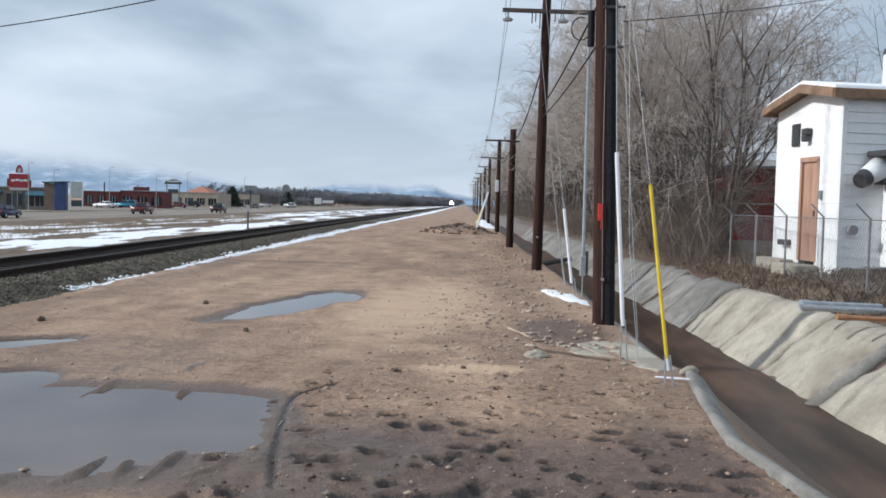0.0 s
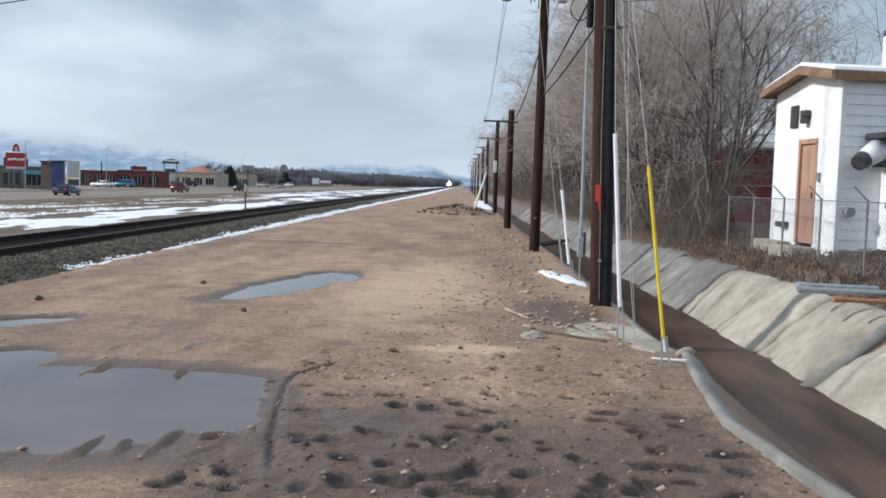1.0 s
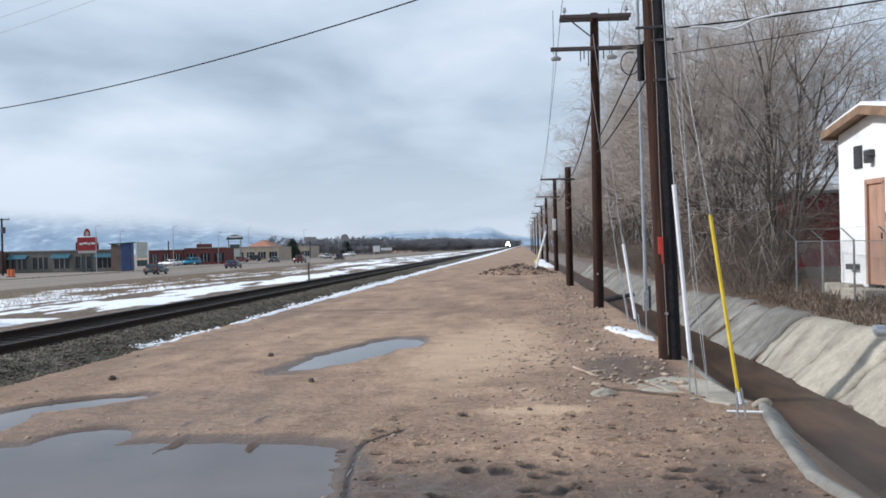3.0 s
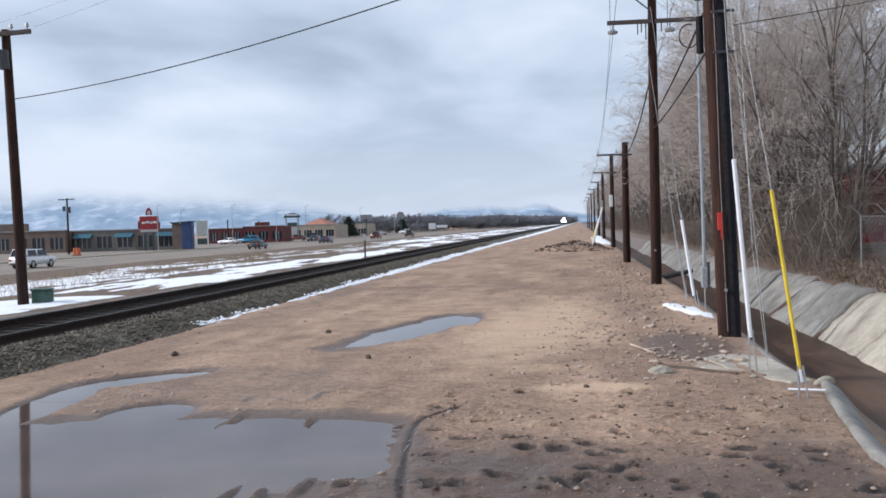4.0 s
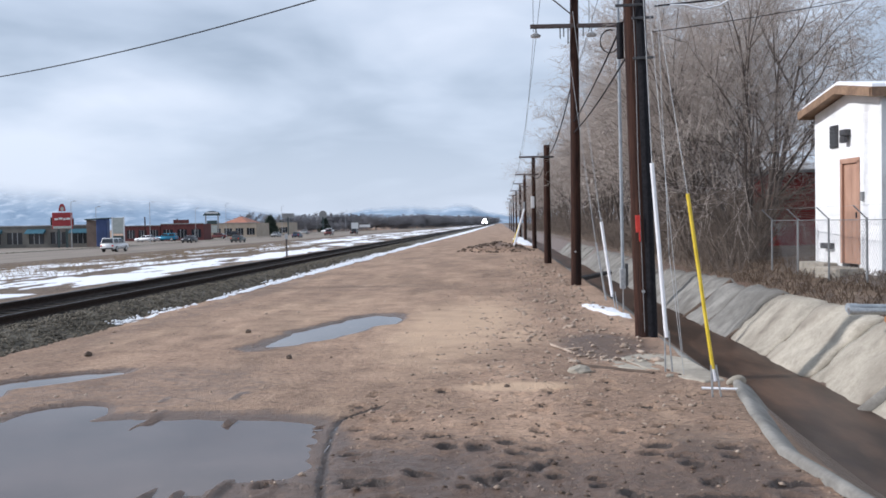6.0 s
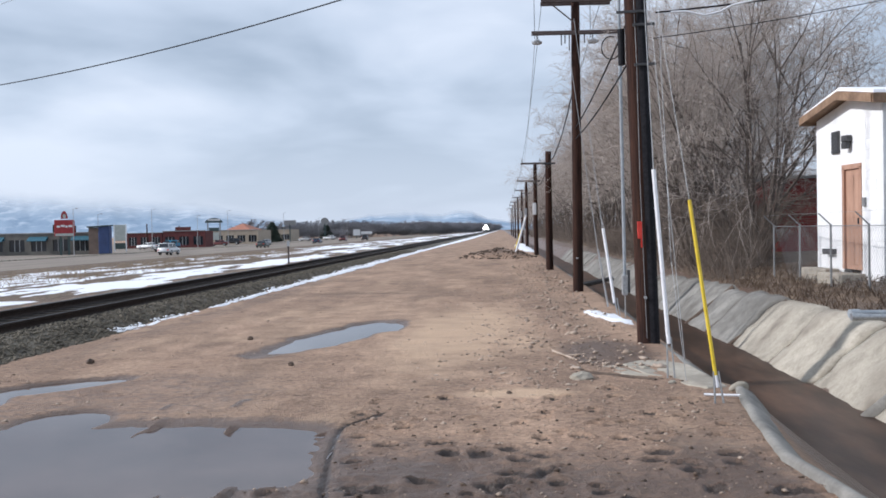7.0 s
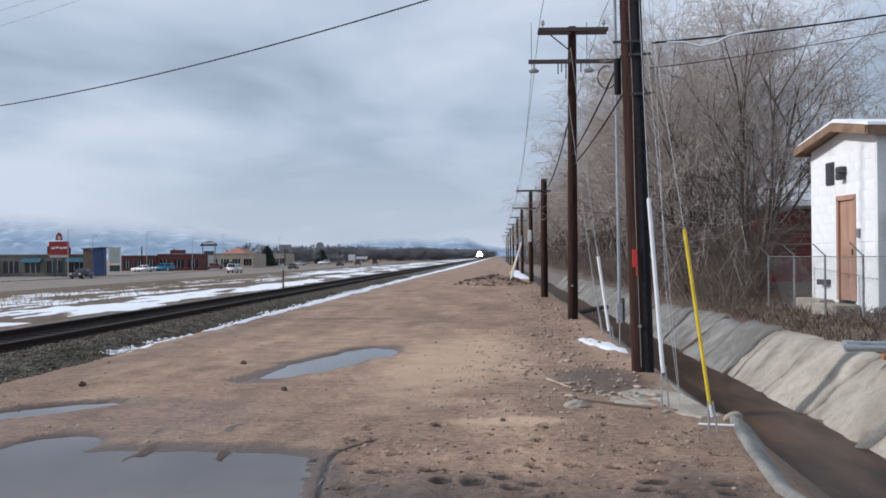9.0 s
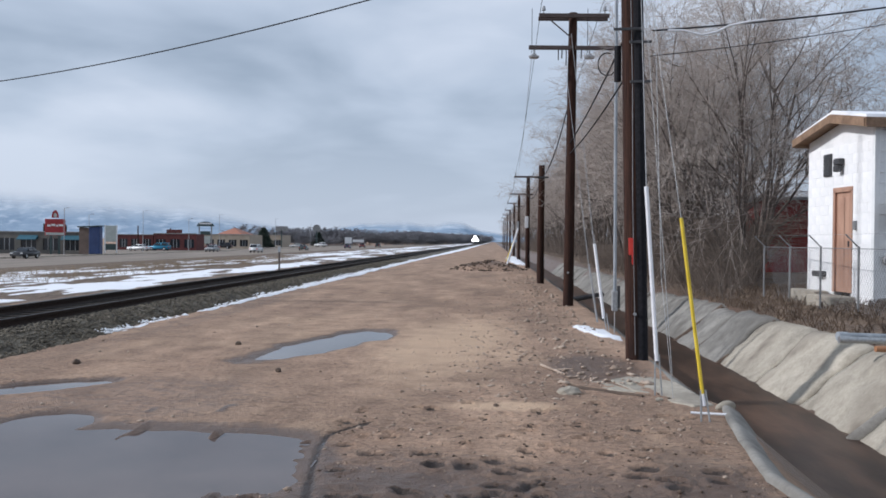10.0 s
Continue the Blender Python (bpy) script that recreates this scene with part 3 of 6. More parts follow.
def right_slab(y0, y1, material, hump, seed, lean=0.5, top=0.0):
    """One panel of the far bank: a thick, warped plate with a slumped, rounded top."""
    nu, nv = 15, 13
    u, v = np.meshgrid(np.linspace(0, 1, nu), np.linspace(0, 1, nv), indexing="ij")
    # neighbours share the same crooked joint
    joint = [0.34 * (fbm(v * 2.2, v * 0, 2.0, k * 7, 3) - 0.5) for k in (seed, seed + 1)]
    y = (y0 + joint[0]) * (1 - u) + (y1 + joint[1]) * u - lean * v * 0.6
    bx = np.interp(v, [0, 0.78, 0.9, 1.0], [4.60, 5.55, 5.80, 5.98])
    bz = np.interp(v, [0, 0.78, 0.9, 1.0], [-0.74, 0.20 + top, 0.28 + top, 0.20 + top])
    w = 0.5 * hump * np.sin(np.pi * np.clip(u, 0, 1)) ** 0.6 * (0.35 + 0.65 * v) + 0.11 * (fbm(u * 3 + seed, v * 3, 1.0, seed) - 0.5) + 0.05 * (fbm(u * 9 + seed, v * 9, 1.0, seed + 2) - 0.5) + 0.06 * ((seed * 0.618) % 1 - 0.5)
    edge_noise = 0.42 * (fbm(u * 4, u * 0 + 3.3, 1.0, seed + 5) - 0.5) * v
    X, Y, Z = bx - 0.62 * w + edge_noise, y, bz + 0.78 * w
    top_pts = np.stack([X, Y, Z], -1).reshape(-1, 3)
    low_pts = top_pts + np.array([0.07, 0, -0.10])
    f = grid_faces(nu, nv)
    n = nu * nv
    faces = [tuple(q[::-1]) for q in f] + [tuple(q + n) for q in f]
    rim = [(i, 0) for i in range(nu)] + [(nu - 1, j) for j in range(1, nv)] + [(i, nv - 1) for i in range(nu - 2, -1, -1)] + [(0, j) for j in range(nv - 2, 0, -1)]
    ids = [i * nv + j for i, j in rim]
    faces += [(a, b, b + n, a + n) for a, b in zip(ids, ids[1:] + ids[:1])]
    ob = mesh_object("slab", np.concatenate([top_pts, low_pts]), faces, material, lining)
    return smooth(ob)


SLABS = [(-12, -8.05, 0.1), (-8, -4.05, 0.12), (-4, -0.05, 0.1), (0, 2.95, 0.12), (3.0, 6.0, 0.10), (6.03, 8.94, 0.14), (8.97, 12.22, 0.15), (12.52, 14.78, 0.15), (14.87, 17.22, 0.11), (17.32, 19.90, 0.08), (19.99, 22.14, 0.03), (22.26, 24.3, 0.03), (24.4, 26.6, 0.03), (26.7, 29.4, 0.04)]
for k, (a, b, h) in enumerate(SLABS):
    right_slab(a, b, CONCRETE if b < 20 else CONCRETE_GREY, h, 100 + k, top=0.0 if b < 20 else -0.05 * (k % 2))
for k in range(12):
    right_slab(29.5 + k * 4.0, 33.4 + k * 4.0, CONCRETE_GREY, 0.04, 140 + k, top=-0.08)
# a rounded strip between panels, and narrow dark strips added for the joints' shadow
rib = bmesh.new()
rod(rib, (4.60, 12.38, -0.74), (5.70, 12.20, 0.25), 0.11, 0.10, 20)
smooth(part("rib", rib, CONCRETE_GREY, lining, "dark grey rounded joint strip"))
for k, (y, w) in enumerate(((22.2, 0.06), (24.35, 0.08), (19.95, 0.05))):
    st = bmesh.new()
    rod(st, (4.62, y, -0.72), (5.75, y - 0.35, 0.24), w, w, 8)
    part("rib", st, MUD_CLOD, lining, "dark strip standing in for joint shadow")


def left_lining(y0, y1, seed, lip=0.07, raise_=0.0):
    ny = max(6, int((y1 - y0) / 0.22))
    ys = np.linspace(y0, y1, ny)
    e = ditch_edge(ys) + 0.05 * (fbm(ys, ys * 0, 1.2, seed) - 0.5)
    wob = 0.05 * (fbm(ys, ys * 0 + 4, 0.9, seed + 1) - 0.5) + raise_
    cols = [(-lip, -0.12), (-lip, 0.035), (-lip + 0.03, 0.055), (0.0, 0.05), (0.12, -0.03), (0.27, -0.2), (0.42, -0.5), (0.36, -0.56), (0.0, -0.2)]
    pts = np.array([[(x + dx, y, dz + w * (dz > -0.2)) for dx, dz in cols] for x, y, w in zip(e, ys, wob)]).reshape(-1, 3)
    nv = len(cols)
    faces = [tuple(q) for q in grid_faces(ny, nv)]
    faces += [tuple(range(nv)), tuple((ny - 1) * nv + j for j in range(nv))]
    return smooth(mesh_object("slab", pts, faces, CONCRETE_GREY, lining, "pale grey curved lip of the near bank"))


for k in range(5):
    left_lining(-20.0 + 4.2 * k, -15.9 + 4.2 * k, 180 + k)
left_lining(1.0, 4.9, 160)
left_lining(4.95, 10.35, 161, 0.07, 0.02)
left_lining(10.5, 14.9, 162, 0.09, -0.06)
for k in range(10):
    left_lining(15.0 + 4.2 * k, 19.1 + 4.2 * k, 163 + k, 0.05, -0.1)
# rounded broken end of the lip
knob = bmesh.new()
bmesh.ops.create_icosphere(knob, subdivisions=3, radius=0.095, matrix=Matrix.Translation((2.52, 10.36, 0.05)) @ Matrix.Diagonal((1.0, 0.8, 0.75, 1)))
for v in knob.verts:
    v.co += Vector((1, 1, 1)) * 0.05 * (noise.noise(v.co * 9))
smooth(part("slab_end", knob, CONCRETE, lining, "broken rounded end of the concrete lip"))
# a flat broken slab lying on the yard beside the first pole
for pts, z, t in (([(1.52, 12.3), (1.80, 12.75), (2.1, 12.7), (2.34, 12.2), (2.40, 11.4), (2.46, 10.6), (2.2, 10.45), (2.02, 10.8), (1.93, 11.3), (1.70, 11.5)], 0.03, 0.09), ([(1.72, 11.38), (1.40, 12.3), (1.15, 12.1), (1.45, 11.5)], 0.03, 0.06)):
    bm = bmesh.new()
    f = bm.faces.new([bm.verts.new((x, y, z + 0.015 * math.sin(9 * x))) for x, y in pts])
    if f.normal.z < 0:
        f.normal_flip()
    ex = bmesh.ops.extrude_face_region(bm, geom=[f])
    bmesh.ops.translate(bm, vec=(0, 0, -t - 0.05), verts=[v for v in ex["geom"] if isinstance(v, bmesh.types.BMVert)])
    bmesh.ops.recalc_face_normals(bm, faces=bm.faces)
    bmesh.ops.bevel(bm, geom=bm.edges[:], offset=0.015, segments=1, affect="EDGES")
    tagged(part("concrete_slab", bm, CONCRETE), "flat broken concrete slab half sunk in the earth", "slab")

# ---- railway ----
TRACK_X, RAIL_Z = -9.12, 0.38
track = holder("railway_track", "single railway track on dark ballast", "railway track", kind="structure")


def rail(x, y0, y1):
    prof = [(-0.07, 0.0), (0.07, 0.0), (0.065, 0.02), (0.012, 0.045), (0.012, 0.12), (0.036, 0.132), (0.034, 0.168), (-0.034, 0.168), (-0.036, 0.132), (-0.012, 0.12), (-0.012, 0.045), (-0.065, 0.02)]
    ys = [y0, 10, 30, 60, 120, 300, y1]
    pts = [(x + a, y, RAIL_Z - 0.168 + b) for y in ys for a, b in prof]
    n = len(prof)
    faces = [(i * n + j, i * n + (j + 1) % n, (i + 1) * n + (j + 1) % n, (i + 1) * n + j) for i in range(len(ys) - 1) for j in range(n)]
    ob = mesh_object("rail", pts, faces, RAIL_STEEL, track)
    ob.data.materials.append(RAIL_HEAD)
    for p in ob.data.polygons:
        if p.index % n == 6:
            p.material_index = 1
    return ob


rail(TRACK_X - 0.753, -60, 1500)
rail(TRACK_X + 0.753, -60, 1500)
# ballast bed
by = steps((-60, 8, 2), (8, 60, 0.3), (60, 160, 2), (160, 1500, 60))
bx = np.array([-11.5, -11.0, -10.6, -10.4, -10.0, -9.6, -9.1, -8.6, -8.2, -8.0, -7.85, -7.7, -7.55, -7.4, -7.25, -7.1])
bz = np.array([-0.08, 0.08, 0.19, 0.22, 0.22, 0.20, 0.19, 0.21, 0.235, 0.24, 0.235, 0.20, 0.14, 0.075, 0.015, -0.05])
BX, BY = np.meshgrid(bx, by, indexing="ij")
BZ = np.repeat(bz[:, None], len(by), 1) + 0.05 * (fbm(BX, BY, 2.5, 80) - 0.5) * (BY < 200)
bed = quick_mesh("ballast", np.stack([BX, BY, BZ], -1).reshape(-1, 3), grid_faces(len(bx), len(by)), STONE)
# a darker strip over the ballast, between and beside the rails
core = (bx > -10.7) & (bx < -7.95)
CX, CY = np.meshgrid(bx[core], by, indexing="ij")
bedding = quick_mesh("track_bed", np.stack([CX, CY, BZ[core] + 0.006], -1).reshape(-1, 3), grid_faces(int(core.sum()), len(by)), BED)
tagged(smooth(new("track_bed", bedding)), "near-black stone between and beside the rails", "ballast", kind="structure")
tagged(smooth(new("ballast", bed)), "dark grey crushed-stone ballast shoulder of the track", "ballast", kind="structure")


def scatter(name, n, place, size, material, label, category, seed, flat=0.6):
    """Many small angular stones in one mesh."""
    rs = np.random.RandomState(seed)
    base = np.array([(1, 0, 0), (-1, 0, 0), (0, 1, 0), (0, -1, 0), (0, 0, 1), (0, 0, -1)], float)
    tri = np.array([(0, 2, 4), (2, 1, 4), (1, 3, 4), (3, 0, 4), (2, 0, 5), (1, 2, 5), (3, 1, 5), (0, 3, 5)])
    P = place(rs, n)
    n = len(P)
    S = size[0] + (size[1] - size[0]) * rs.rand(n) ** 2.5
    V = base[None] * (0.6 + 0.8 * rs.rand(n, 6, 1)) * S[:, None, None] * np.array([1, 1, flat])
    V = V + 0.35 * S[:, None, None] * (rs.rand(n, 6, 3) - 0.5)
    a = rs.rand(n) * 6.28
    c, s = np.cos(a)[:, None], np.sin(a)[:, None]
    V = np.stack([V[..., 0] * c - V[..., 1] * s, V[..., 0] * s + V[..., 1] * c, V[..., 2]], -1) + P[:, None, :]
    F = (tri[None] + 6 * np.arange(n)[:, None, None]).reshape(-1, 3)
    return tagged(new(name, quick_mesh(name, V.reshape(-1, 3), F, material)), label, category, kind="stuff")


def on_shoulder(rs, n):
    x = -8.25 + 1.25 * rs.rand(n) ** 0.8
    y = 9 + 70 * rs.rand(n) ** 1.9
    return np.stack([x, y, np.interp(x, bx, bz) + 0.012], -1)


scatter("ballast_stones", 21000, on_shoulder, (0.017, 0.043), STONE, "loose dark crushed stones along the track", "ballast", 5)


def on_yard(rs, n):
    x, y = -6.8 + 8.9 * rs.rand(n), 5 + 40 * rs.rand(n) ** 1.7
    keep = rs.rand(n) < (0.13 + 0.87 * sstep(-2.2, 1.2, x)) * (0.35 + 0.65 * sstep(7, 10, y))
    x, y = x[keep], y[keep]
    z, wet = ground_fields(x, y)[:2]
    keep = z > WATER_Z + 0.006
    return np.stack([x, y, z + 0.004], -1)[keep]


scatter("pebbles", 5200, on_yard, (0.005, 0.036), PEBBLE, "pale pebbles strewn over the bare earth", "pebbles", 6)
scatter("mud_crumbs", 1500, on_yard, (0.007, 0.034), MUD_CLOD, "dark crumbs of mud on the earth", "mud", 7, 0.5)


def on_mud(rs, n):
    x, y = -1.7 + 3.9 * rs.rand(n), 5.2 + 4.6 * rs.rand(n) ** 1.4
    z = ground_fields(x, y)[0]
    return np.stack([x, y, z + 0.003], -1)[z > WATER_Z + 0.01]


scatter("mud_clods", 420, on_mud, (0.008, 0.03), MUD_CLOD, "dark clods kicked up from the trodden mud", "mud", 27, 0.45)
scatter("mud_chips", 800, on_mud, (0.004, 0.016), PEBBLE, "pale chips pressed into the trodden mud", "gravel", 28, 0.6)


def on_edge(rs, n):
    x, y = 0.3 + 1.8 * rs.rand(n) ** 0.6, 12 + 45 * rs.rand(n) ** 1.5
    return np.stack([x, y, ground_fields(x, y)[0] + 0.015], -1)


scatter("rubble", 520, on_edge, (0.02, 0.085), PEBBLE, "pale stones and rubble along the ditch edge", "rubble", 17, 0.55)


def on_strip(rs, n):
    y = 10.5 + 36 * rs.rand(n) ** 1.3
    x = 0.35 + 0.75 * rs.randn(n) + 0.006 * y
    keep = (x > -1.8) & (x < 2.2)
    x, y = x[keep], y[keep]
    return np.stack([x, y, ground_fields(x, y)[0] + 0.003], -1)


scatter("gravel_chips", 1200, on_strip, (0.012, 0.052), PEBBLE, "pale broken stones turned up along the dirt strip", "gravel", 23, 0.32)


def on_heap(rs, n):
    a, r = rs.rand(n) * 6.28, rs.rand(n) ** 0.6
    x, y = -0.3 + 2.5 * r * np.cos(a), 60.5 + 3.2 * r * np.sin(a)
    return np.stack([x, y, ground_fields(x, y)[0] + 0.03], -1)


scatter("earth_clods", 380, on_heap, (0.04, 0.15), MUD_CLOD, "dark clods tumbled over a heap of earth", "earth", 19, 0.6)


def track_snow(rs, n):
    y = 13 + 75 * rs.rand(n) ** 1.4
    x = -7.22 + 0.06 * rs.randn(n) + 0.25 * (fbm(y, y * 0, 0.25, 8) - 0.5)
    keep = (fbm(y, y * 0 + 2, 0.5, 9) > 0.62 - 0.42 * sstep(16, 30, y))
    x, y = x[keep], y[keep]
    return np.stack([x, y, np.interp(x, bx, bz) * (x < -7.25) + 0.02], -1)


scatter("snow_crust", 4200, track_snow, (0.025, 0.065), SNOW, "thin broken line of old snow beside the ballast", "snow", 11, 0.45)

tie_mesh = None
for k in range(190):
    if tie_mesh is None:
        tie = part("tie", boxed(-1.3, 1.3, -0.11, 0.11, -0.09, 0.09, bevel=0.012), TIE_WOOD, track)
        tie_mesh = tie.data
    else:
        tie = new("tie", tie_mesh)
        tie.parent = track
    tie.location = (TRACK_X + random.uniform(-0.04, 0.04), 8 + 0.52 * k, RAIL_Z - 0.168 - 0.07)

# ---- poles and wires ----


def arm(parent, x0, x1, y, z, with_insulators=(), h=0.11):
    a = part("crossarm", boxed(x0, x1, y - 0.05, y + 0.05, z - h / 2, z + h / 2, bevel=0.008), WEATHERED, parent, "weathered wooden crossarm")
    for x, up in with_insulators:
        bm = bmesh.new()
        if up > 0:
            rod(bm, (x, y, z + 0.04), (x, y, z + 0.16), 0.015, n=6)
            rod(bm, (x, y, z + 0.14), (x, y, z + 0.26), 0.06, 0.035, 10)
        else:
            rod(bm, (x, y, z - 0.05), (x, y, z - 0.2), 0.02, n=6)
            rod(bm, (x, y, z - 0.18), (x, y, z - 0.24), 0.055, 0.12, 12)
            rod(bm, (x, y, z - 0.24), (x, y, z - 0.30), 0.15, 0.13, 12)
        part("insulator", bm, PORCELAIN, a, "grey porcelain insulator")
    return a


def utility_pole(x, y, height, r, lean=0.0, label="dark creosoted wooden utility pole", z0=None, group="line of poles"):
    z0 = ground_z(x, y) if z0 is None else z0
    ob = holder("utility_pole", label, "utility pole", pose(x, y, z0, 0, lean, 0), group)
    bm = bmesh.new()
    n, rings = 14, 9
    ring = []
    for k in range(rings):
        f = k / (rings - 1)
        rr = r * (1 - 0.22 * f)
        ring.append([bm.verts.new((rr * math.cos(6.2832 * i / n) + 0.012 * math.sin(3 * f + y), rr * math.sin(6.2832 * i / n), -0.4 + (height + 0.4) * f)) for i in range(n)])
    for a, b in zip(ring, ring[1:]):
        for i in range(n):
            bm.faces.new((a[i], a[(i + 1) % n], b[(i + 1) % n], b[i]))
    bm.faces.new(ring[-1])
    smooth(part("shaft", bm, CREOSOTE, ob))
    return ob


def brace(parent, p, q):
    part("brace", rod(bmesh.new(), p, q, 0.02, n=6), WEATHERED, parent)


# the first pole, beside the slab
P1 = (2.20, 14.75)
pole_a = utility_pole(*P1, 9.2, 0.155, -1.4, "stout dark creosoted utility pole with a red tag and guy wires", 0.0)
bm = boxed(-0.10, -0.03, -0.185, -0.165, 1.62, 1.88, bevel=0.004)
box(bm, -0.055, -0.035, -0.185, -0.166, 1.48, 1.62)
part("tag", bm, RED_TAG, pole_a, "red plastic warning tag")
part("bolt", rod(bmesh.new(), (-0.02, -0.2, 0.72), (-0.02, -0.14, 0.72), 0.025, n=8), GALV, pole_a, "galvanised bolt head")
line_tube("ground_wire", [(-0.02, -0.17, 0.1), (-0.03, -0.165, 2.5), (-0.01, -0.16, 4.2), (-0.03, -0.15, 7.0)], 0.005, STEEL_WIRE, pole_a, "thin ground wire stapled to the shaft")
part("riser", rod(bmesh.new(), (0.10, -0.10, 0.0), (0.085, -0.09, 8.8), 0.085, n=12), CABLE, pole_a, "black riser pipe")
for z, s in ((4.85, 1), (5.05, -1), (4.25, 1)):
    part("bracket", boxed(-0.24 * (s < 0) - 0.05, 0.16 + 0.12 * (s > 0), -0.2, -0.17, z - 0.02, z + 0.02, bevel=0.004), DARK_METAL, pole_a, "dark iron bracket")
part("splice_case", rod(bmesh.new(), (-0.20, 0.1, 4.3), (-0.19, 0.1, 4.85), 0.055, n=10), CABLE, pole_a, "black cable splice case")
arm(pole_a, -1.0, 1.0, -0.2, 8.75, ((-0.9, 1), (-0.4, 1), (0.4, 1), (0.9, 1)))

# the second pole, with two arms
P2 = (2.12, 27.0)
pole_b = utility_pole(*P2, 8.32, 0.15, 0.5, "dark creosoted utility pole with two crossarms", -0.05)
for yy in (-0.19, 0.19):
    arm(pole_b, -0.98, 0.98, yy, 8.2, ((-0.85, 1), (0.85, 1)) if yy < 0 else ())
brace(pole_b, (-0.75, -0.19, 8.15), (-0.08, -0.17, 7.6))
arm(pole_b, -1.25, -0.05, -0.19, 7.3, ((-1.1, -1),))
arm(pole_b, 0.05, 1.25, -0.19, 7.3, ((0.45, -1),))
for dx, h in ((-0.42, 0.35), (-0.32, 0.3), (-0.2, 0.5), (0.22, 0.3)):
    part("strap", rod(bmesh.new(), (dx, -0.2, 7.3), (dx, -0.2, 7.3 - h), 0.018, n=6), DARK_METAL, pole_b)
line_tube("cable_loop", [(0.95 + 0.26 * math.cos(a), -0.2, 6.85 + 0.32 * math.sin(a)) for a in np.linspace(1.2, 6.9, 18)], 0.018, CABLE, pole_b, "hanging black cable loop")
part("bolt", rod(bmesh.new(), (-0.02, -0.17, 1.0), (-0.02, -0.13, 1.0), 0.03, n=8), GALV, pole_b)

sunk = holder("plank", "dark weathered plank leaning into the ditch", "plank")
part("board", rod(bmesh.new(), (2.5, 30.6, -0.05), (3.6, 31.4, 0.12), 0.09, 0.07, 6), DARK_METAL, sunk)

# a bare stub pole, then the line into the distance
pole_c = utility_pole(2.06, 41.3, 5.12, 0.165, 0.0, "short bare dark pole with a cable clamp", 0.0)
part("clamp", boxed(-0.28, 0.3, -0.16, -0.12, 4.55, 4.63), DARK_METAL, pole_c)
FAR = [(2.38, 66, 6.5, 1.0), (2.52, 95, 6.7, 0.95), (2.70, 125, 7.1, 0.9), (2.75, 158, 7.3, 0.9), (2.8, 195, 7.5, 0.9), (2.85, 235, 7.8, 0.9), (2.9, 280, 8.0, 0.9)]
for x, y, h, w in FAR:
    p = utility_pole(x, y, h, 0.16, 0.0, "distant dark utility pole with a crossarm", ground_z(x, y) - 0.1)
    arm(p, -w, w, -0.2, h - 0.08, ((-w + 0.1, 1), (0.35, 1), (w - 0.1, 1)), 0.13)
    if y < 130:
        arm(p, -0.35, 0.35, -0.2, h - 1.3)
        part("meter_box", boxed(-0.22, 0.02, -0.34, -0.17, h - 3.6, h - 2.8, bevel=0.02), SIGN_WHITE if y < 70 else GALV, p, "pale metal box")

line = holder("overhead_wires", "thin overhead wires strung along the poles", "wires")
for x in (-0.85, 0.85):
    line_tube("wire", sagging((P2[0] + x, 26.8, 8.45), (P1[0] + x * 1.05, 14.55, 9.0), 0.1), 0.008, CABLE, line)
    line_tube("wire", sagging((P2[0] + x, 26.8, 8.45), (2.38 + x, 65.8, 6.7), 0.5), 0.008, CABLE, line)
for x in (-1.1, 0.45):
    line_tube("wire", sagging((P2[0] + x, 26.8, 7.0), (2.38 + 0.7 * x, 65.8, 6.5), 0.55), 0.007, STEEL_WIRE, line)
    line_tube("wire", sagging((P2[0] + x, 26.8, 7.1), (P2[0] + x, 26.8, 8.35), 0.0, 2), 0.008, CABLE, line)
for a, b in zip(FAR, FAR[1:]):
    for x in (-0.85, 0.35, 0.85):
        line_tube("wire", sagging((a[0] + x, a[1] - 0.2, a[2] + 0.15), (b[0] + x, b[1] - 0.2, b[2] + 0.1), 0.5, 10), 0.012, CABLE, line)
tele = holder("telephone_cable", "black telephone cables slung between the poles", "cable")
line_tube("cable", sagging((P1[0] - 0.2, 14.7, 4.35), (P2[0], 26.9, 4.3), 0.1), 0.015, CABLE, tele)
line_tube("cable", sagging((P1[0] - 0.2, 14.7, 5.0), (P2[0], 26.9, 4.6), 0.1), 0.016, CABLE, tele)
line_tube("cable", sagging((P2[0], 26.9, 5.9), (2.06, 41.2, 4.6), 0.45), 0.018, CABLE, tele)
line_tube("cable", sagging((2.06, 41.2, 4.6), (2.38, 65.9, 5.0), 0.5), 0.02, CABLE, tele)
for a, b in zip(FAR, FAR[1:]):
    line_tube("cable", sagging((a[0], a[1], a[2] - 1.4), (b[0], b[1], b[2] - 1.4), 0.6, 10), 0.015, CABLE, tele)
drop = holder("service_drop", "service cables with a white-wrapped splice running off the pole", "cable")
line_tube("cable", sagging((2.4, 14.7, 5.05), (13.2, 15.2, 6.95), 0.27), 0.014, CABLE, drop)
line_tube("cable", sagging((2.35, 14.7, 4.66), (13.2, 15.6, 7.1), 0.3), 0.006, CABLE, drop)
line_tube("wrap", [(2.62, 14.64, 5.04), (2.85, 14.64, 5.04), (3.12, 14.64, 4.97), (3.35, 14.66, 5.02), (3.54, 14.68, 5.12), (3.88, 14.7, 5.19), (4.1, 14.72, 5.22)], 0.017, WHITE_PVC, drop, "white plastic wrapped splice")

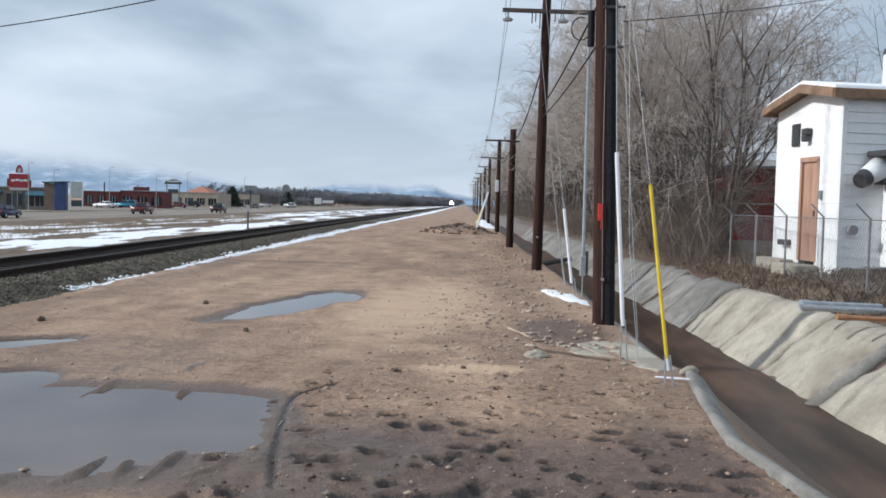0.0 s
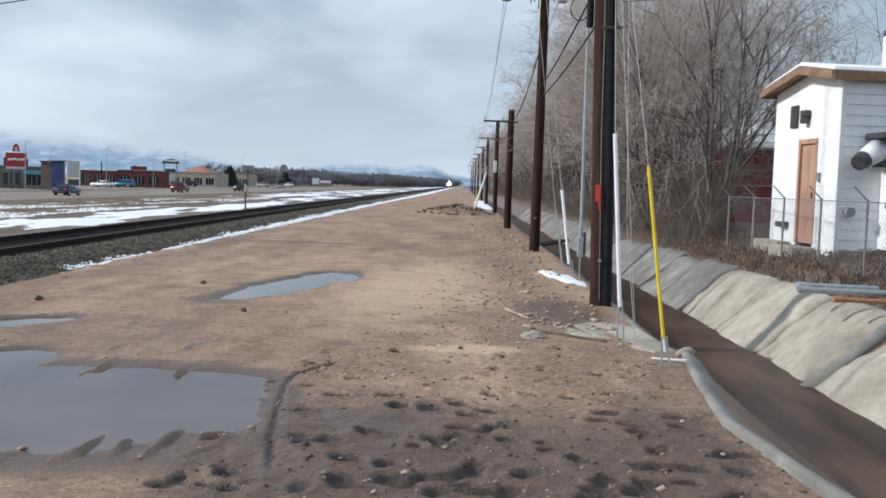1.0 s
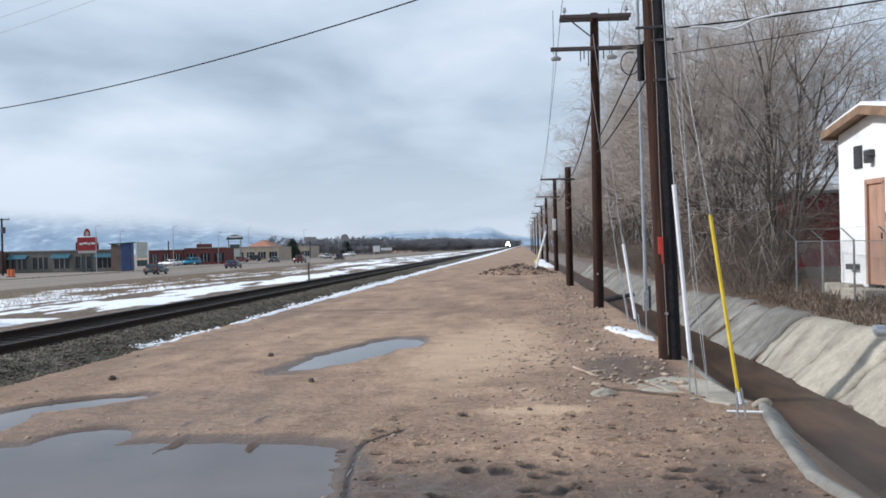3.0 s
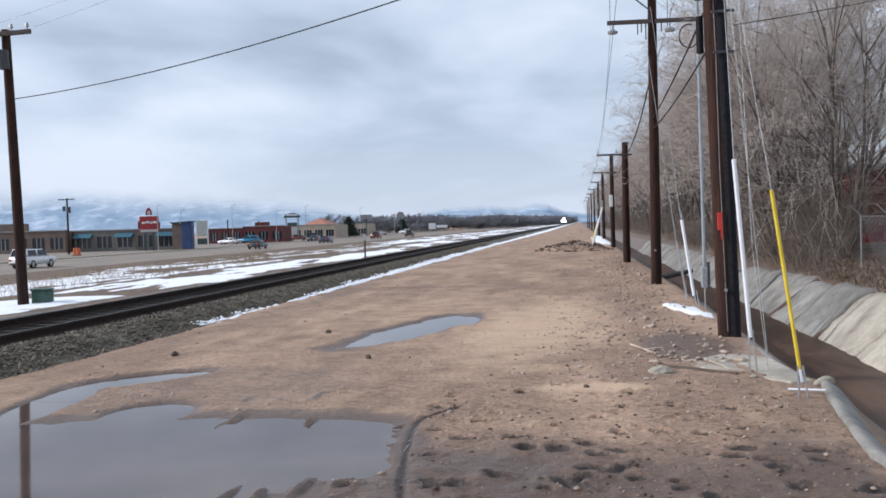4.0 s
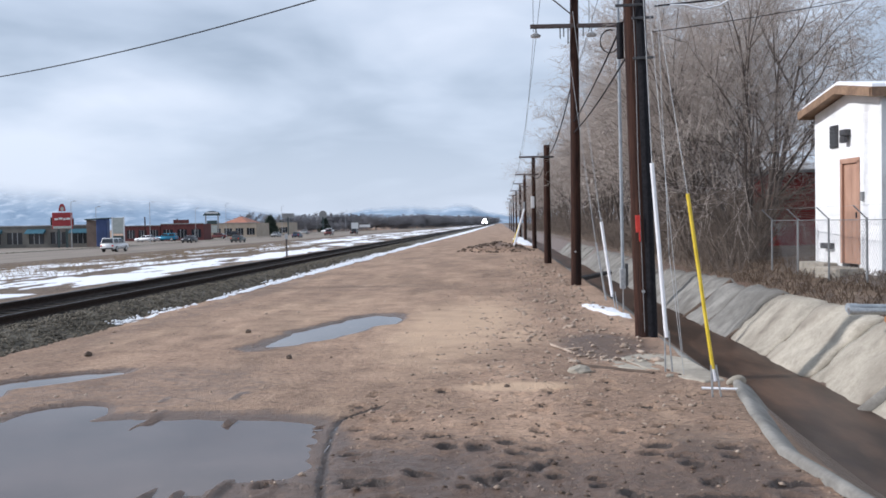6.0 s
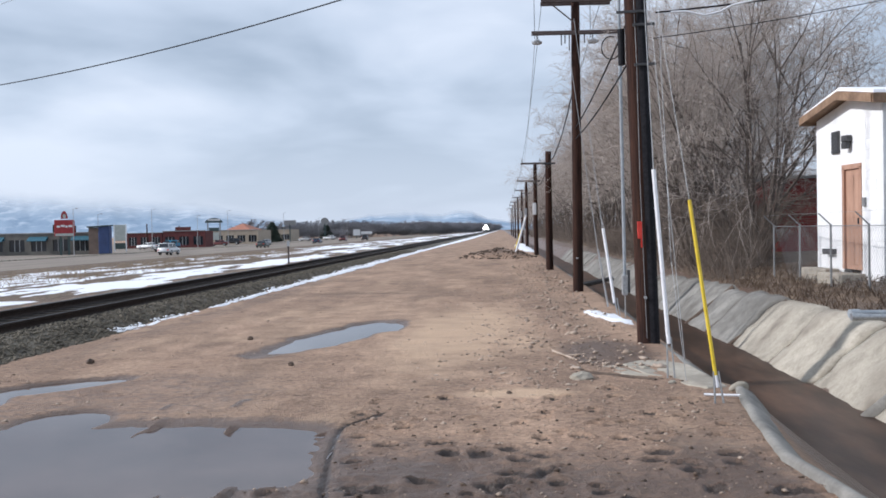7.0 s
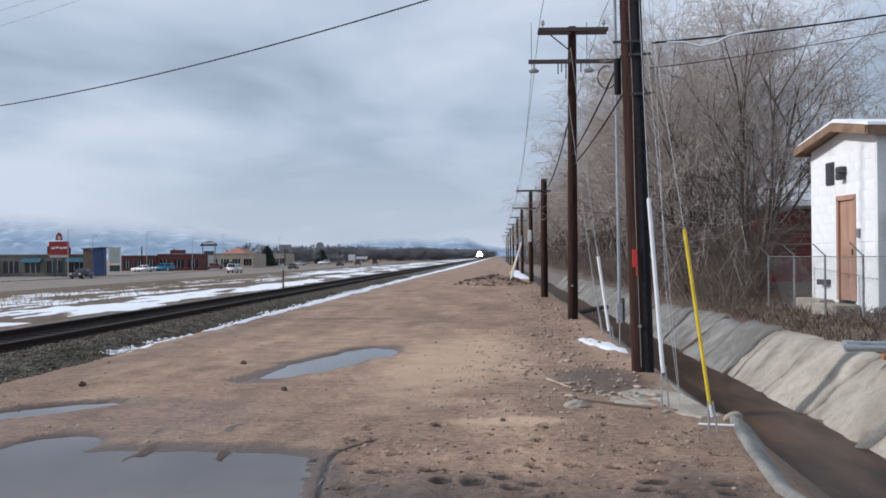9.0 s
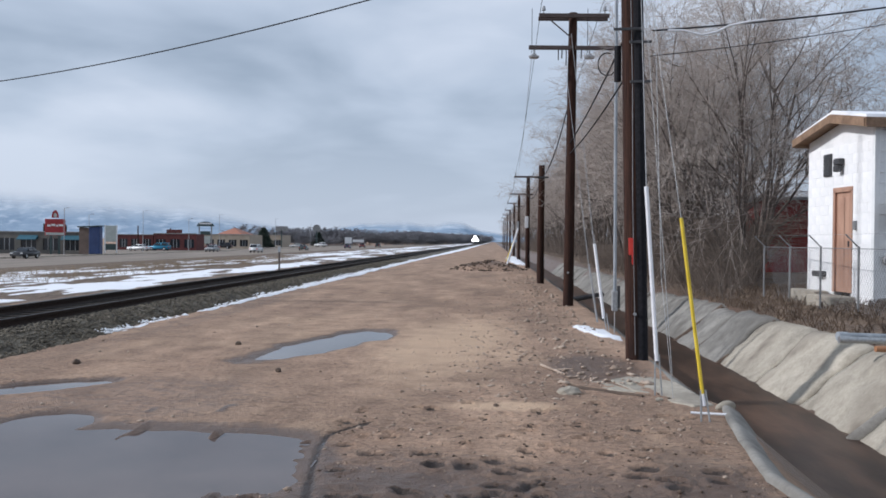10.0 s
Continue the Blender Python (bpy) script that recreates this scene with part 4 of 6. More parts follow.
# guys with their guards, and a strain rod
guy_a = holder("guy_wire", "guy wire anchor with a tall white plastic guard", "guy wire", group="guy wires")
rod_top = Vector((1.80, 11.35, 2.47))
part("guard", rod(bmesh.new(), (1.93, 11.25, 0.42), rod_top, 0.025, n=10), WHITE_PVC, guy_a, "white plastic guy guard")
for dx in (-0.02, 0.025):
    part("anchor_rod", rod(bmesh.new(), (1.95 + dx * 2, 11.22, -0.1), (1.93 + dx, 11.25, 0.5), 0.011, n=6), GALV, guy_a, "galvanised anchor rod")
line_tube("wire", [rod_top, (P1[0] - 0.13, 14.5, 8.5)], 0.005, STEEL_WIRE, guy_a)
line_tube("wire", [(2.08, 10.95, -0.05), (1.98, 11.3, 1.4), (P1[0] + 0.1, 14.5, 8.0)], 0.004, STEEL_WIRE, guy_a)
guy_b = holder("guy_wire", "guy wire anchor with a yellow plastic guard", "guy wire", group="guy wires")
ytop = Vector((1.90, 9.75, 2.06))
part("guard", rod(bmesh.new(), (2.11, 9.62, 0.28), ytop, 0.0195, n=10), YELLOW_PVC, guy_b, "yellow plastic guy guard")
part("cap", rod(bmesh.new(), (2.125, 9.61, 0.18), (2.108, 9.62, 0.30), 0.019, n=10), WHITE_PVC, guy_b, "white lower collar")
for dx in (-0.025, 0.02):
    part("anchor_rod", rod(bmesh.new(), (2.15 + dx * 2.2, 9.58, -0.1), (2.115 + dx, 9.62, 0.34), 0.011, n=6), GALV, guy_b, "galvanised anchor rod")
for s in (0.0, 0.07):
    line_tube("wire", [(ytop.x - s, ytop.y, ytop.z - 1.6 * (s > 0)), (1.72 - s, 10.6, 4.4), (1.62, 11.6, 7.6)], 0.004, STEEL_WIRE, guy_b)
guy_c = holder("guy_wire", "guy wire anchor with a short white guard beside the ditch", "guy wire", group="guy wires")
part("guard", rod(bmesh.new(), (2.28, 19.6, 0.25), (2.08, 19.7, 1.78), 0.032, n=10), WHITE_PVC, guy_c, "white plastic guy guard")
part("guard", rod(bmesh.new(), (2.18, 19.9, 0.15), (2.00, 20.0, 1.35), 0.022, n=8), GALV, guy_c)
for dx in (0, 0.05):
    part("anchor_rod", rod(bmesh.new(), (2.34 + dx, 19.5, -0.1), (2.28 + dx, 19.6, 0.35), 0.012, n=6), GALV, guy_c)
line_tube("wire", [(2.08, 19.7, 1.7), (2.1, 26.6, 7.6)], 0.007, STEEL_WIRE, guy_c)
line_tube("wire", [(2.0, 20.0, 1.3), (2.0, 26.7, 6.4)], 0.007, STEEL_WIRE, guy_c)
strain = holder("strain_rod", "grey fibreglass strain rod hanging from the pole head", "guy wire", group="guy wires")
part("rod", rod(bmesh.new(), (2.42, 19.0, 0.72), (2.34, 18.8, 9.0), 0.032, n=10), GREY_PIPE, strain)
part("clevis", boxed(2.36, 2.47, 18.93, 19.05, 0.45, 0.85, bevel=0.01), GALV, strain, "galvanised clevis")
part("turnbuckle", boxed(2.46, 2.52, 18.95, 19.02, 0.5, 0.95, bevel=0.01), DARK_METAL, strain)
part("anchor_rod", rod(bmesh.new(), (2.43, 19.05, -0.2), (2.42, 19.0, 0.5), 0.014, n=6), GALV, strain)
lean = holder("guy_wire", "leaning pale guy guard beyond the earth heap", "guy wire", group="guy wires")
part("guard", rod(bmesh.new(), (0.78, 60, 0.0), (1.55, 60, 2.65), 0.06, n=8), WHITE_PVC, lean)
part("guard", rod(bmesh.new(), (1.2, 88, 0.0), (1.9, 88, 1.9), 0.05, n=8), YELLOW_PVC, lean)

# across the track
PL = (-16.28, 26.0)
pole_l = utility_pole(*PL, 8.1, 0.16, -1.5, "dark utility pole with a transformer across the track", -0.2, "poles across the track")
arm(pole_l, -0.9, 0.9, -0.2, 7.95, ((-0.8, 1), (0.3, 1), (0.8, 1)), 0.13)
part("transformer", rod(bmesh.new(), (0.05, -0.3, 6.9), (0.05, -0.3, 7.45), 0.16, n=14), DARK_METAL, pole_l, "dark pole transformer")
cross = holder("crossing_cable", "black cable slung high across the track", "cable")
line_tube("cable", sagging((PL[0], 25.9, 5.85), (P1[0], 14.6, 6.73), 0.415, 40), 0.014, CABLE, cross)
for k, z in enumerate((7.95, 7.9)):
    line_tube("wire", sagging((PL[0] + 0.8 * (k * 2 - 1), 25.8, z), (P1[0] - 0.4, 14.6, 9.1), 0.3, 30), 0.006, STEEL_WIRE, cross)
cab = holder("utility_cabinet", "low dark green metal utility cabinet in the snow", "cabinet", pose(-15.95, 26.5, -0.22))
part("body", boxed(-0.24, 0.24, -0.22, 0.22, 0, 0.42, bevel=0.02), GREEN_BOX, cab)
part("lid", boxed(-0.26, 0.26, -0.24, 0.24, 0.42, 0.47, bevel=0.015), GREEN_BOX, cab)
post = holder("marker_post", "thin grey marker post beside the rails", "post", pose(-13.4, 59, -0.2))
part("shaft", boxed(-0.05, 0.05, -0.03, 0.03, 0, 1.5, bevel=0.008), WEATHERED, post)
part("plate", boxed(-0.09, 0.09, -0.05, -0.03, 1.2, 1.55, bevel=0.005), GALV, post)

# ---- the pump house ----
HUT = pose(7.42, 18.95, 0.62, 0, 0, 7.0)  # its near corner; x along the siding, y along the gable
hut = holder("pump_house", "small white pump house with tan door and snowy roof", "shed", HUT)
HW, HL, HH, RISE = 2.85, 6.0, 3.55, 0.21
RIDGE, FAR_H = 1.28, HH - 0.10  # the ridge lies nearer the siding, the far eave hangs lower
door_y0, door_y1, door_h = 0.90, 1.62, 2.13


def prism(pts, axis_vec):
    """A flat outline swept along a vector."""
    bm = bmesh.new()
    f = bm.faces.new([bm.verts.new(p) for p in pts])
    ex = bmesh.ops.extrude_face_region(bm, geom=[f])
    bmesh.ops.translate(bm, vec=axis_vec, verts=[v for v in ex["geom"] if isinstance(v, bmesh.types.BMVert)])
    bmesh.ops.recalc_face_normals(bm, faces=bm.faces)
    return bm


wall = part("wall", prism([(0, 0, -0.3), (0, door_y0, -0.3), (0, door_y0, 0.2 + door_h), (0, 0, 0.2 + door_h)], (0.15, 0, 0)), BLOCK, hut)
part("wall", prism([(0, door_y1, -0.3), (0, HW, -0.3), (0, HW, 0.2 + door_h), (0, door_y1, 0.2 + door_h)], (0.15, 0, 0)), BLOCK, hut)
part("wall", prism([(0, 0, 0.2 + door_h), (0, HW, 0.2 + door_h), (0, HW, FAR_H), (0, RIDGE, HH + RISE), (0, 0, HH)], (0.15, 0, 0)), BLOCK, hut)
part("wall", boxed(0.15, HL, 0.02, 0.16, -0.3, HH), SIDING, hut)
part("wall", boxed(0.15, HL, HW - 0.16, HW, -0.3, FAR_H - 0.02), BLOCK, hut)
part("wall", boxed(HL - 0.14, HL, 0.16, HW - 0.16, -0.3, FAR_H - 0.02), BLOCK, hut)
part("plinth", boxed(-0.02, HL, -0.03, 0.0, -0.3, 0.12), CONCRETE, hut, "bare concrete plinth")
board = None
for k in range(16):
    z = 0.14 + k * 0.206
    if board is None:
        bm = bmesh.new()
        vs = [bm.verts.new(p) for p in ((0.06, -0.028, 0), (HL, -0.028, 0), (HL, -0.006, 0.205), (0.06, -0.006, 0.205), (0.06, 0.02, 0), (HL, 0.02, 0), (HL, 0.02, 0.205), (0.06, 0.02, 0.205))]
        for q in ((0, 1, 2, 3), (5, 4, 7, 6), (4, 5, 1, 0), (3, 2, 6, 7), (4, 0, 3, 7), (1, 5, 6, 2)):
            bm.faces.new([vs[i] for i in q])
        ob = part("siding_board", bm, SIDING, hut)
        board = ob.data
    else:
        ob = new("siding_board", board)
        ob.parent = hut
    ob.location = (0, 0, z)
part("corner_trim", boxed(-0.03, 0.07, -0.04, 0.06, -0.1, HH, bevel=0.006), SIDING, hut)
# block courses of the gable, proud of their joints
bk = {}
for row in range(16):
    z0 = -0.02 + row * 0.205
    y = 0.07 - (0.2 if row % 2 else 0.0)
    while y < HW - 0.02:
        a, b = max(y, 0.07), min(y + 0.4, HW)
        y += 0.405
        spans = [(a, b)]
        if z0 < 0.2 + door_h + 0.02:
            spans = [(a, min(b, door_y0 - 0.07)), (max(a, door_y1 + 0.07), b)]
        for s0, s1 in spans:
            if s1 - s0 < 0.06:
                continue
            key = round(s1 - s0, 2)
            if key not in bk:
                ob = part("block", boxed(-0.006, 0.004, 0.0015, s1 - s0 - 0.0015, 0.0015, 0.2035, bevel=0.002), BLOCK, hut)
                bk[key] = ob.data
            else:
                ob = new("block", bk[key])
                ob.parent = hut
            ob.location = (0, s0, z0)
dr = part("door", boxed(0.03, 0.08, door_y0 + 0.04, door_y1 - 0.04, 0.2, 0.2 + door_h - 0.04, bevel=0.006), DOOR_TAN, hut, "tan painted door, shut")
for yy in (door_y0 + 0.12, door_y1 - 0.42):
    part("panel", boxed(0.015, 0.032, yy, yy + 0.28, 0.3, 0.2 + door_h - 0.15, bevel=0.008), DOOR_TAN, dr)
part("handle", boxed(-0.02, 0.03, door_y0 + 0.08, door_y0 + 0.12, 1.15, 1.27), DARK_METAL, dr)
for a, b, c, d in ((door_y0 - 0.05, door_y0 + 0.04, 0.2, 0.2 + door_h), (door_y1 - 0.04, door_y1 + 0.05, 0.2, 0.2 + door_h), (door_y0 - 0.05, door_y1 + 0.05, 0.2 + door_h - 0.04, 0.2 + door_h + 0.06)):
    part("door_frame", boxed(-0.02, 0.09, a, b, c, d), DOOR_TAN, hut)
part("step", boxed(-0.55, -0.03, door_y0 - 0.25, door_y1 + 0.1, -0.5, 0.14, bevel=0.02), CONCRETE, hut, "concrete door step")
part("step", boxed(-0.35, -0.03, door_y1 + 0.15, HW + 0.1, -0.5, 0.2, bevel=0.02), CONCRETE, hut)
vent = part("vent", boxed(-0.05, 0.0, 1.74, 2.06, HH - 0.90, HH - 0.42, bevel=0.008), DARK_METAL, hut, "dark louvred vent")
for k in range(6):
    part("slat", boxed(-0.065, -0.03, 1.76, 2.04, HH - 0.87 + k * 0.075, HH - 0.83 + k * 0.075), DARK_METAL, vent)
lamp = part("wall_lamp", boxed(-0.15, 0.0, 1.20, 1.44, HH - 0.70, HH - 0.56, bevel=0.02), DARK_METAL, hut, "dark wall floodlight")
part("lens", boxed(-0.17, -0.05, 1.22, 1.40, HH - 0.84, HH - 0.70, bevel=0.02), DARK_METAL, lamp)
part("switch_box", boxed(-0.06, 0.0, 0.66, 0.76, 1.5, 1.68, bevel=0.008), GREY_ROOF, hut, "small grey switch box")
part("hose_bib", boxed(-0.14, 0.0, 1.95, 2.35, 0.5, 0.62, bevel=0.01), DARK_METAL, hut, "dark valve on the wall")
ov, side = 0.3, 0.16
for s in (0, 1):
    y_e, y_r = (-side, RIDGE) if s == 0 else (HW + side, RIDGE)
    ze = HH - RISE * side / RIDGE if s == 0 else FAR_H - (RISE + 0.1) * side / (HW - RIDGE)
    outline = [(-ov, y_e, ze + 0.02), (-ov, y_r, HH + RISE + 0.02), (-ov, y_r, HH + RISE + 0.14), (-ov, y_e, ze + 0.14)]
    rf = part("roof", prism(outline, (HL + 2 * ov, 0, 0)), BROWN_TRIM, hut, "low gabled roof with brown fascia")
    sn = [(-ov + 0.05, y_e + (0.04 if s == 0 else -0.04), ze + 0.15), (-ov + 0.05, y_r, HH + RISE + 0.145), (-ov + 0.05, y_r, HH + RISE + 0.22), (-ov + 0.05, y_e + (0.06 if s == 0 else -0.06), ze + 0.21)]
    part("snow_cover", prism(sn, (HL + 2 * ov - 0.1, 0, 0)), SNOW, rf, "thin snow lying on the roof")
    fas = [(-ov - 0.03, y_e, ze - 0.04), (-ov - 0.03, y_r, HH + RISE - 0.04), (-ov - 0.03, y_r, HH + RISE + 0.12), (-ov - 0.03, y_e, ze + 0.12)]
    part("fascia", prism(fas, (0.028, 0, 0)), BROWN_TRIM, rf)
    ey = y_e - 0.03 if s == 0 else y_e
    part("fascia", boxed(-ov, HL + ov, ey, ey + 0.03, ze - 0.05, ze + 0.13), BROWN_TRIM, rf)
part("flue", rod(bmesh.new(), (1.84, HW / 2, HH + 0.2), (1.84, HW / 2, HH + 1.08), 0.21, n=18), SIDING, hut, "white flue pipe through the roof")
part("flue_cap", rod(bmesh.new(), (1.84, HW / 2, HH + 1.08), (1.84, HW / 2, HH + 1.2), 0.23, 0.2, 18), DARK_METAL, hut)
part("flue_collar", boxed(1.56, 2.12, HW / 2 - 0.28, HW / 2 + 0.28, HH + 0.24, HH + 0.42, bevel=0.02), DARK_METAL, hut)
# a drum-shaped blower on the siding
blow = part("blower", rod(bmesh.new(), (0.22, -0.50, 1.92), (0.62, -0.30, 2.12), 0.17, 0.23, 18), SIDING, hut, "white drum-shaped blower housing")
smooth(blow)
part("mouth", rod(bmesh.new(), (0.08, -0.57, 1.85), (0.23, -0.495, 1.925), 0.15, 0.18, 18), DARK_METAL, blow, "dark blower mouth")
part("motor", boxed(0.60, 0.86, -0.42, -0.05, 1.8, 2.22, bevel=0.05), DARK_METAL, blow, "dark motor box")
part("bracket", boxed(0.5, 3.4, -0.72, -0.03, 2.34, 2.46, bevel=0.02), DARK_METAL, hut, "dark lean-to roof above the blower")
part("lean_to", boxed(0.88, 3.3, -0.58, -0.03, 0.18, 2.34, bevel=0.01), BLOCK, hut, "white lean-to housing against the siding")
part("latch", boxed(0.83, 0.88, -0.42, -0.3, 1.0, 1.12, bevel=0.01), GREY_ROOF, hut)
part("meter", rod(bmesh.new(), (0.25, -0.03, 0.9), (0.25, -0.13, 0.9), 0.10, n=14), GREY_ROOF, hut, "small round meter")

# ---- fence ----
fence = holder("chain_link_fence", "low chain-link fence with cranked post tops", "fence")
FX = 6.62
fy = [9.6 + 2.0 * k for k in range(8)]
for y in fy:
    z = ground_z(FX, y)
    bm = bmesh.new()
    rod(bm, (FX, y, z - 0.2), (FX, y, 1.78), 0.022, n=8)
    rod(bm, (FX, y, 1.76), (FX - 0.24, y, 2.0), 0.013, n=6)
    part("post", bm, POST_STEEL, fence)
part("top_rail", rod(bmesh.new(), (FX, fy[0], 1.74), (FX, fy[-1], 1.74), 0.008, n=6), POST_STEEL, fence)
for d in (0.24,):
    line_tube("strand", [(FX - d, y, 1.76 + d) for y in fy], 0.002, STEEL_WIRE, fence)
vs, fs = [], []
for s in (1, -1):
    for k in range(-12, int((fy[-1] - fy[0]) / 0.11)):
        a, b = fy[0] + k * 0.11, fy[0] + k * 0.11 + 1.3
        y0, y1 = (a, b) if s > 0 else (b, a)
        if min(a, b) < fy[0] or max(a, b) > fy[-1]:
            continue
        i = len(vs)
        w = 0.0002
        vs += [(FX + 0.01 * s, y0 - w, 0.44), (FX + 0.01 * s, y0 + w, 0.44), (FX + 0.01 * s, y1 + w, 1.74), (FX + 0.01 * s, y1 - w, 1.74), (FX + 0.01 * s + 0.004, y0, 0.44), (FX + 0.01 * s + 0.004, y1, 1.74)]
        fs += [(i, i + 1, i + 2, i + 3), (i + 1, i + 4, i + 5, i + 2), (i + 4, i, i + 3, i + 5)]
mesh_object("mesh", vs, fs, STEEL_WIRE, fence, "galvanised woven wire")

for p, q, r, ma, lb in (((4.95, 13.85, 0.50), (6.2, 14.1, 0.46), 0.055, GREY_PIPE, "slate grey plastic pipe lying on the bank"), ((4.72, 13.15, 0.52), (6.9, 13.2, 0.48), 0.045, GALV, "light grey metal pipe lying on the bank"), ((4.95, 12.5, 0.47), (5.9, 12.6, 0.44), 0.034, ORANGE_PIPE, "rusty orange pipe lying on the bank")):
    bm = bmesh.new()
    rod(bm, p, q, r, n=14)
    d = (Vector(q) - Vector(p)).normalized()
    rod(bm, Vector(p) - d * 0.02, Vector(p) + d * 0.12, r * 1.18, n=14)
    tagged(part("pipe", bm, ma), lb, "pipe", "pipes on the bank")

# the red shed behind the trees
shed = holder("red_shed", "dull red boarded shed behind bare trees", "shed", pose(11.35, 40, 0.45))
part("wall", boxed(0, 5.0, 0, 0.12, 0, 3.2), RED_BARN, shed)
part("wall", boxed(0, 0.12, 0.12, 5.0, 0, 3.2), RED_BARN, shed)
part("wall", boxed(4.88, 5.0, 0.12, 5.0, 0, 3.2), RED_BARN, shed)
part("wall", boxed(0.12, 4.88, 4.88, 5.0, 0, 3.2), RED_BARN, shed)
part("roof", boxed(-0.25, 5.25, -0.25, 5.25, 3.2, 3.32), GREY_ROOF, shed, "flat grey roof edge")
for k in range(10):
    part("batten", boxed(0.2 + k * 0.5, 0.25 + k * 0.5, -0.03, 0.0, 0, 3.2), RED_BARN, shed)
part("post", boxed(-0.75, -0.45, -0.4, -0.15, -0.2, 2.4, bevel=0.02), RED_BARN, shed)

# ---- trees ----


def tubes(P0, P1, R0, R1, sides):
    """Tapered tubes for many segments in one go."""
    d = P1 - P0
    d = d / np.maximum(np.linalg.norm(d, axis=1, keepdims=True), 1e-6)
    ref = np.where(np.abs(d[:, 2:3]) < 0.9, np.array([[0, 0, 1.0]]), np.array([[1.0, 0, 0]]))
    u = np.cross(d, ref)
    u /= np.linalg.norm(u, axis=1, keepdims=True)
    v = np.cross(d, u)
    V = []
    for P, R in ((P0, R0), (P1, R1)):
        for k in range(sides):
            a = 2 * math.pi * k / sides
            V.append(P + R[:, None] * (math.cos(a) * u + math.sin(a) * v))
    V = np.stack(V, 1)
    q = np.array([(k, (k + 1) % sides, sides + (k + 1) % sides, sides + k) for k in range(sides)])
    F = (q[None] + 2 * sides * np.arange(len(P0))[:, None, None]).reshape(-1, 4)
    return V.reshape(-1, 3), F


def grow_tree(seed, height, stems, counts, spread=0.55, droop=0.0, twig=0.0075, girth=1.0):
    """Bare branching tree: thick segments and twigs as two lists of (p, q, r, r2)."""
    rng = random.Random(seed)
    thick, thin = [], []

    def rv():
        return Vector((rng.uniform(-1, 1), rng.uniform(-1, 1), rng.uniform(-1, 1)))

    def branch(p, d, length, r, level):
        nseg = (5, 4, 3, 3, 2)[level]
        pts, dirs = [p], [d]
        for k in range(nseg):
            bend = (0.10, 0.16, 0.22, 0.28, 0.35)[level]
            d = (d + rv() * bend + Vector((0, 0, (0.10, 0.10, 0.05, -0.02 - droop, -0.08 - droop)[level]))).normalized()
            p = p + d * (length / nseg)
            pts.append(p)
            dirs.append(d)
        for k in range(nseg):
            ra, rb = r * (1 - 0.75 * k / nseg), r * (1 - 0.75 * (k + 1) / nseg)
            (thick if level < 3 else thin).append((pts[k], pts[k + 1], max(ra, twig * 0.6), max(rb, twig * 0.5)))
        if level == 4 or level >= len(counts):
            return
        n = counts[level]
        for c in range(n):
            f = (0.22 if level else 0.10) + (0.78 if level else 0.9) * (c + rng.random()) / n
            i = min(int(f * nseg), nseg - 1)
            b = pts[i].lerp(pts[i + 1], f * nseg - i)
            side = rv()
            side = (side - dirs[i] * side.dot(dirs[i])).normalized()
            w = rng.uniform(0.45, 0.95) * (1.0 + 0.12 * level)
            nd = (dirs[i] + side * w).normalized()
            ln = length * (0.62, 0.62, 0.62, 0.72)[level] * (1.15 - 0.5 * f) * rng.uniform(0.75, 1.2)
            branch(b, nd, max(ln, 0.35), max(r * 0.5 * (1.05 - 0.6 * f), twig), level + 1)

    for s in range(stems):
        a = 6.2832 * (s + rng.random() * 0.7) / stems
        tilt = rng.uniform(0.12, spread)
        base = Vector((0.22 * math.cos(a), 0.22 * math.sin(a), -0.2))
        branch(base, Vector((math.cos(a) * tilt, math.sin(a) * tilt, 1)).normalized(), height * rng.uniform(0.62, 0.78), height * 0.0115 * girth * rng.uniform(0.7, 1.15), 0)
    return thick, thin


def tree_parts(seed, height, stems, counts, **k):
    thick, thin = grow_tree(seed, height, stems, counts, **k)

    def mesh(name, segs, sides, ma):
        A = np.array([s[0] for s in segs]), np.array([s[1] for s in segs])
        V, F = tubes(A[0], A[1], np.array([s[2] for s in segs]), np.array([s[3] for s in segs]), sides)
        return quick_mesh(name, V, F, ma)

    return mesh("trunk", thick, 6, BARK), mesh("crown", thin, 3, TWIG)


KINDS = [tree_parts(11, 9.6, 5, (8, 6, 7, 7), spread=0.62, twig=0.0055, girth=1.2, droop=0.10), tree_parts(23, 9.4, 4, (8, 6, 6, 7), spread=0.5, droop=0.05, twig=0.006), tree_parts(37, 9.2, 4, (7, 6, 5, 5), spread=0.45, twig=0.012), tree_parts(53, 9.6, 4, (5, 4, 4, 1), spread=0.4, twig=0.006, girth=0.6)]


def tree(kind, x, y, scale, turn, label="bare deciduous tree with dense brown twigs"):
    ob = holder("tree", label, "tree", pose(x, y, ground_z(x, y) - 0.1, 0, 0, turn), "trees along the ditch")
    ob.scale = (scale, scale, scale)
    for nm, me in zip(("trunk", "crown"), KINDS[kind]):
        p = new(nm, me)
        p.parent = ob
    return ob


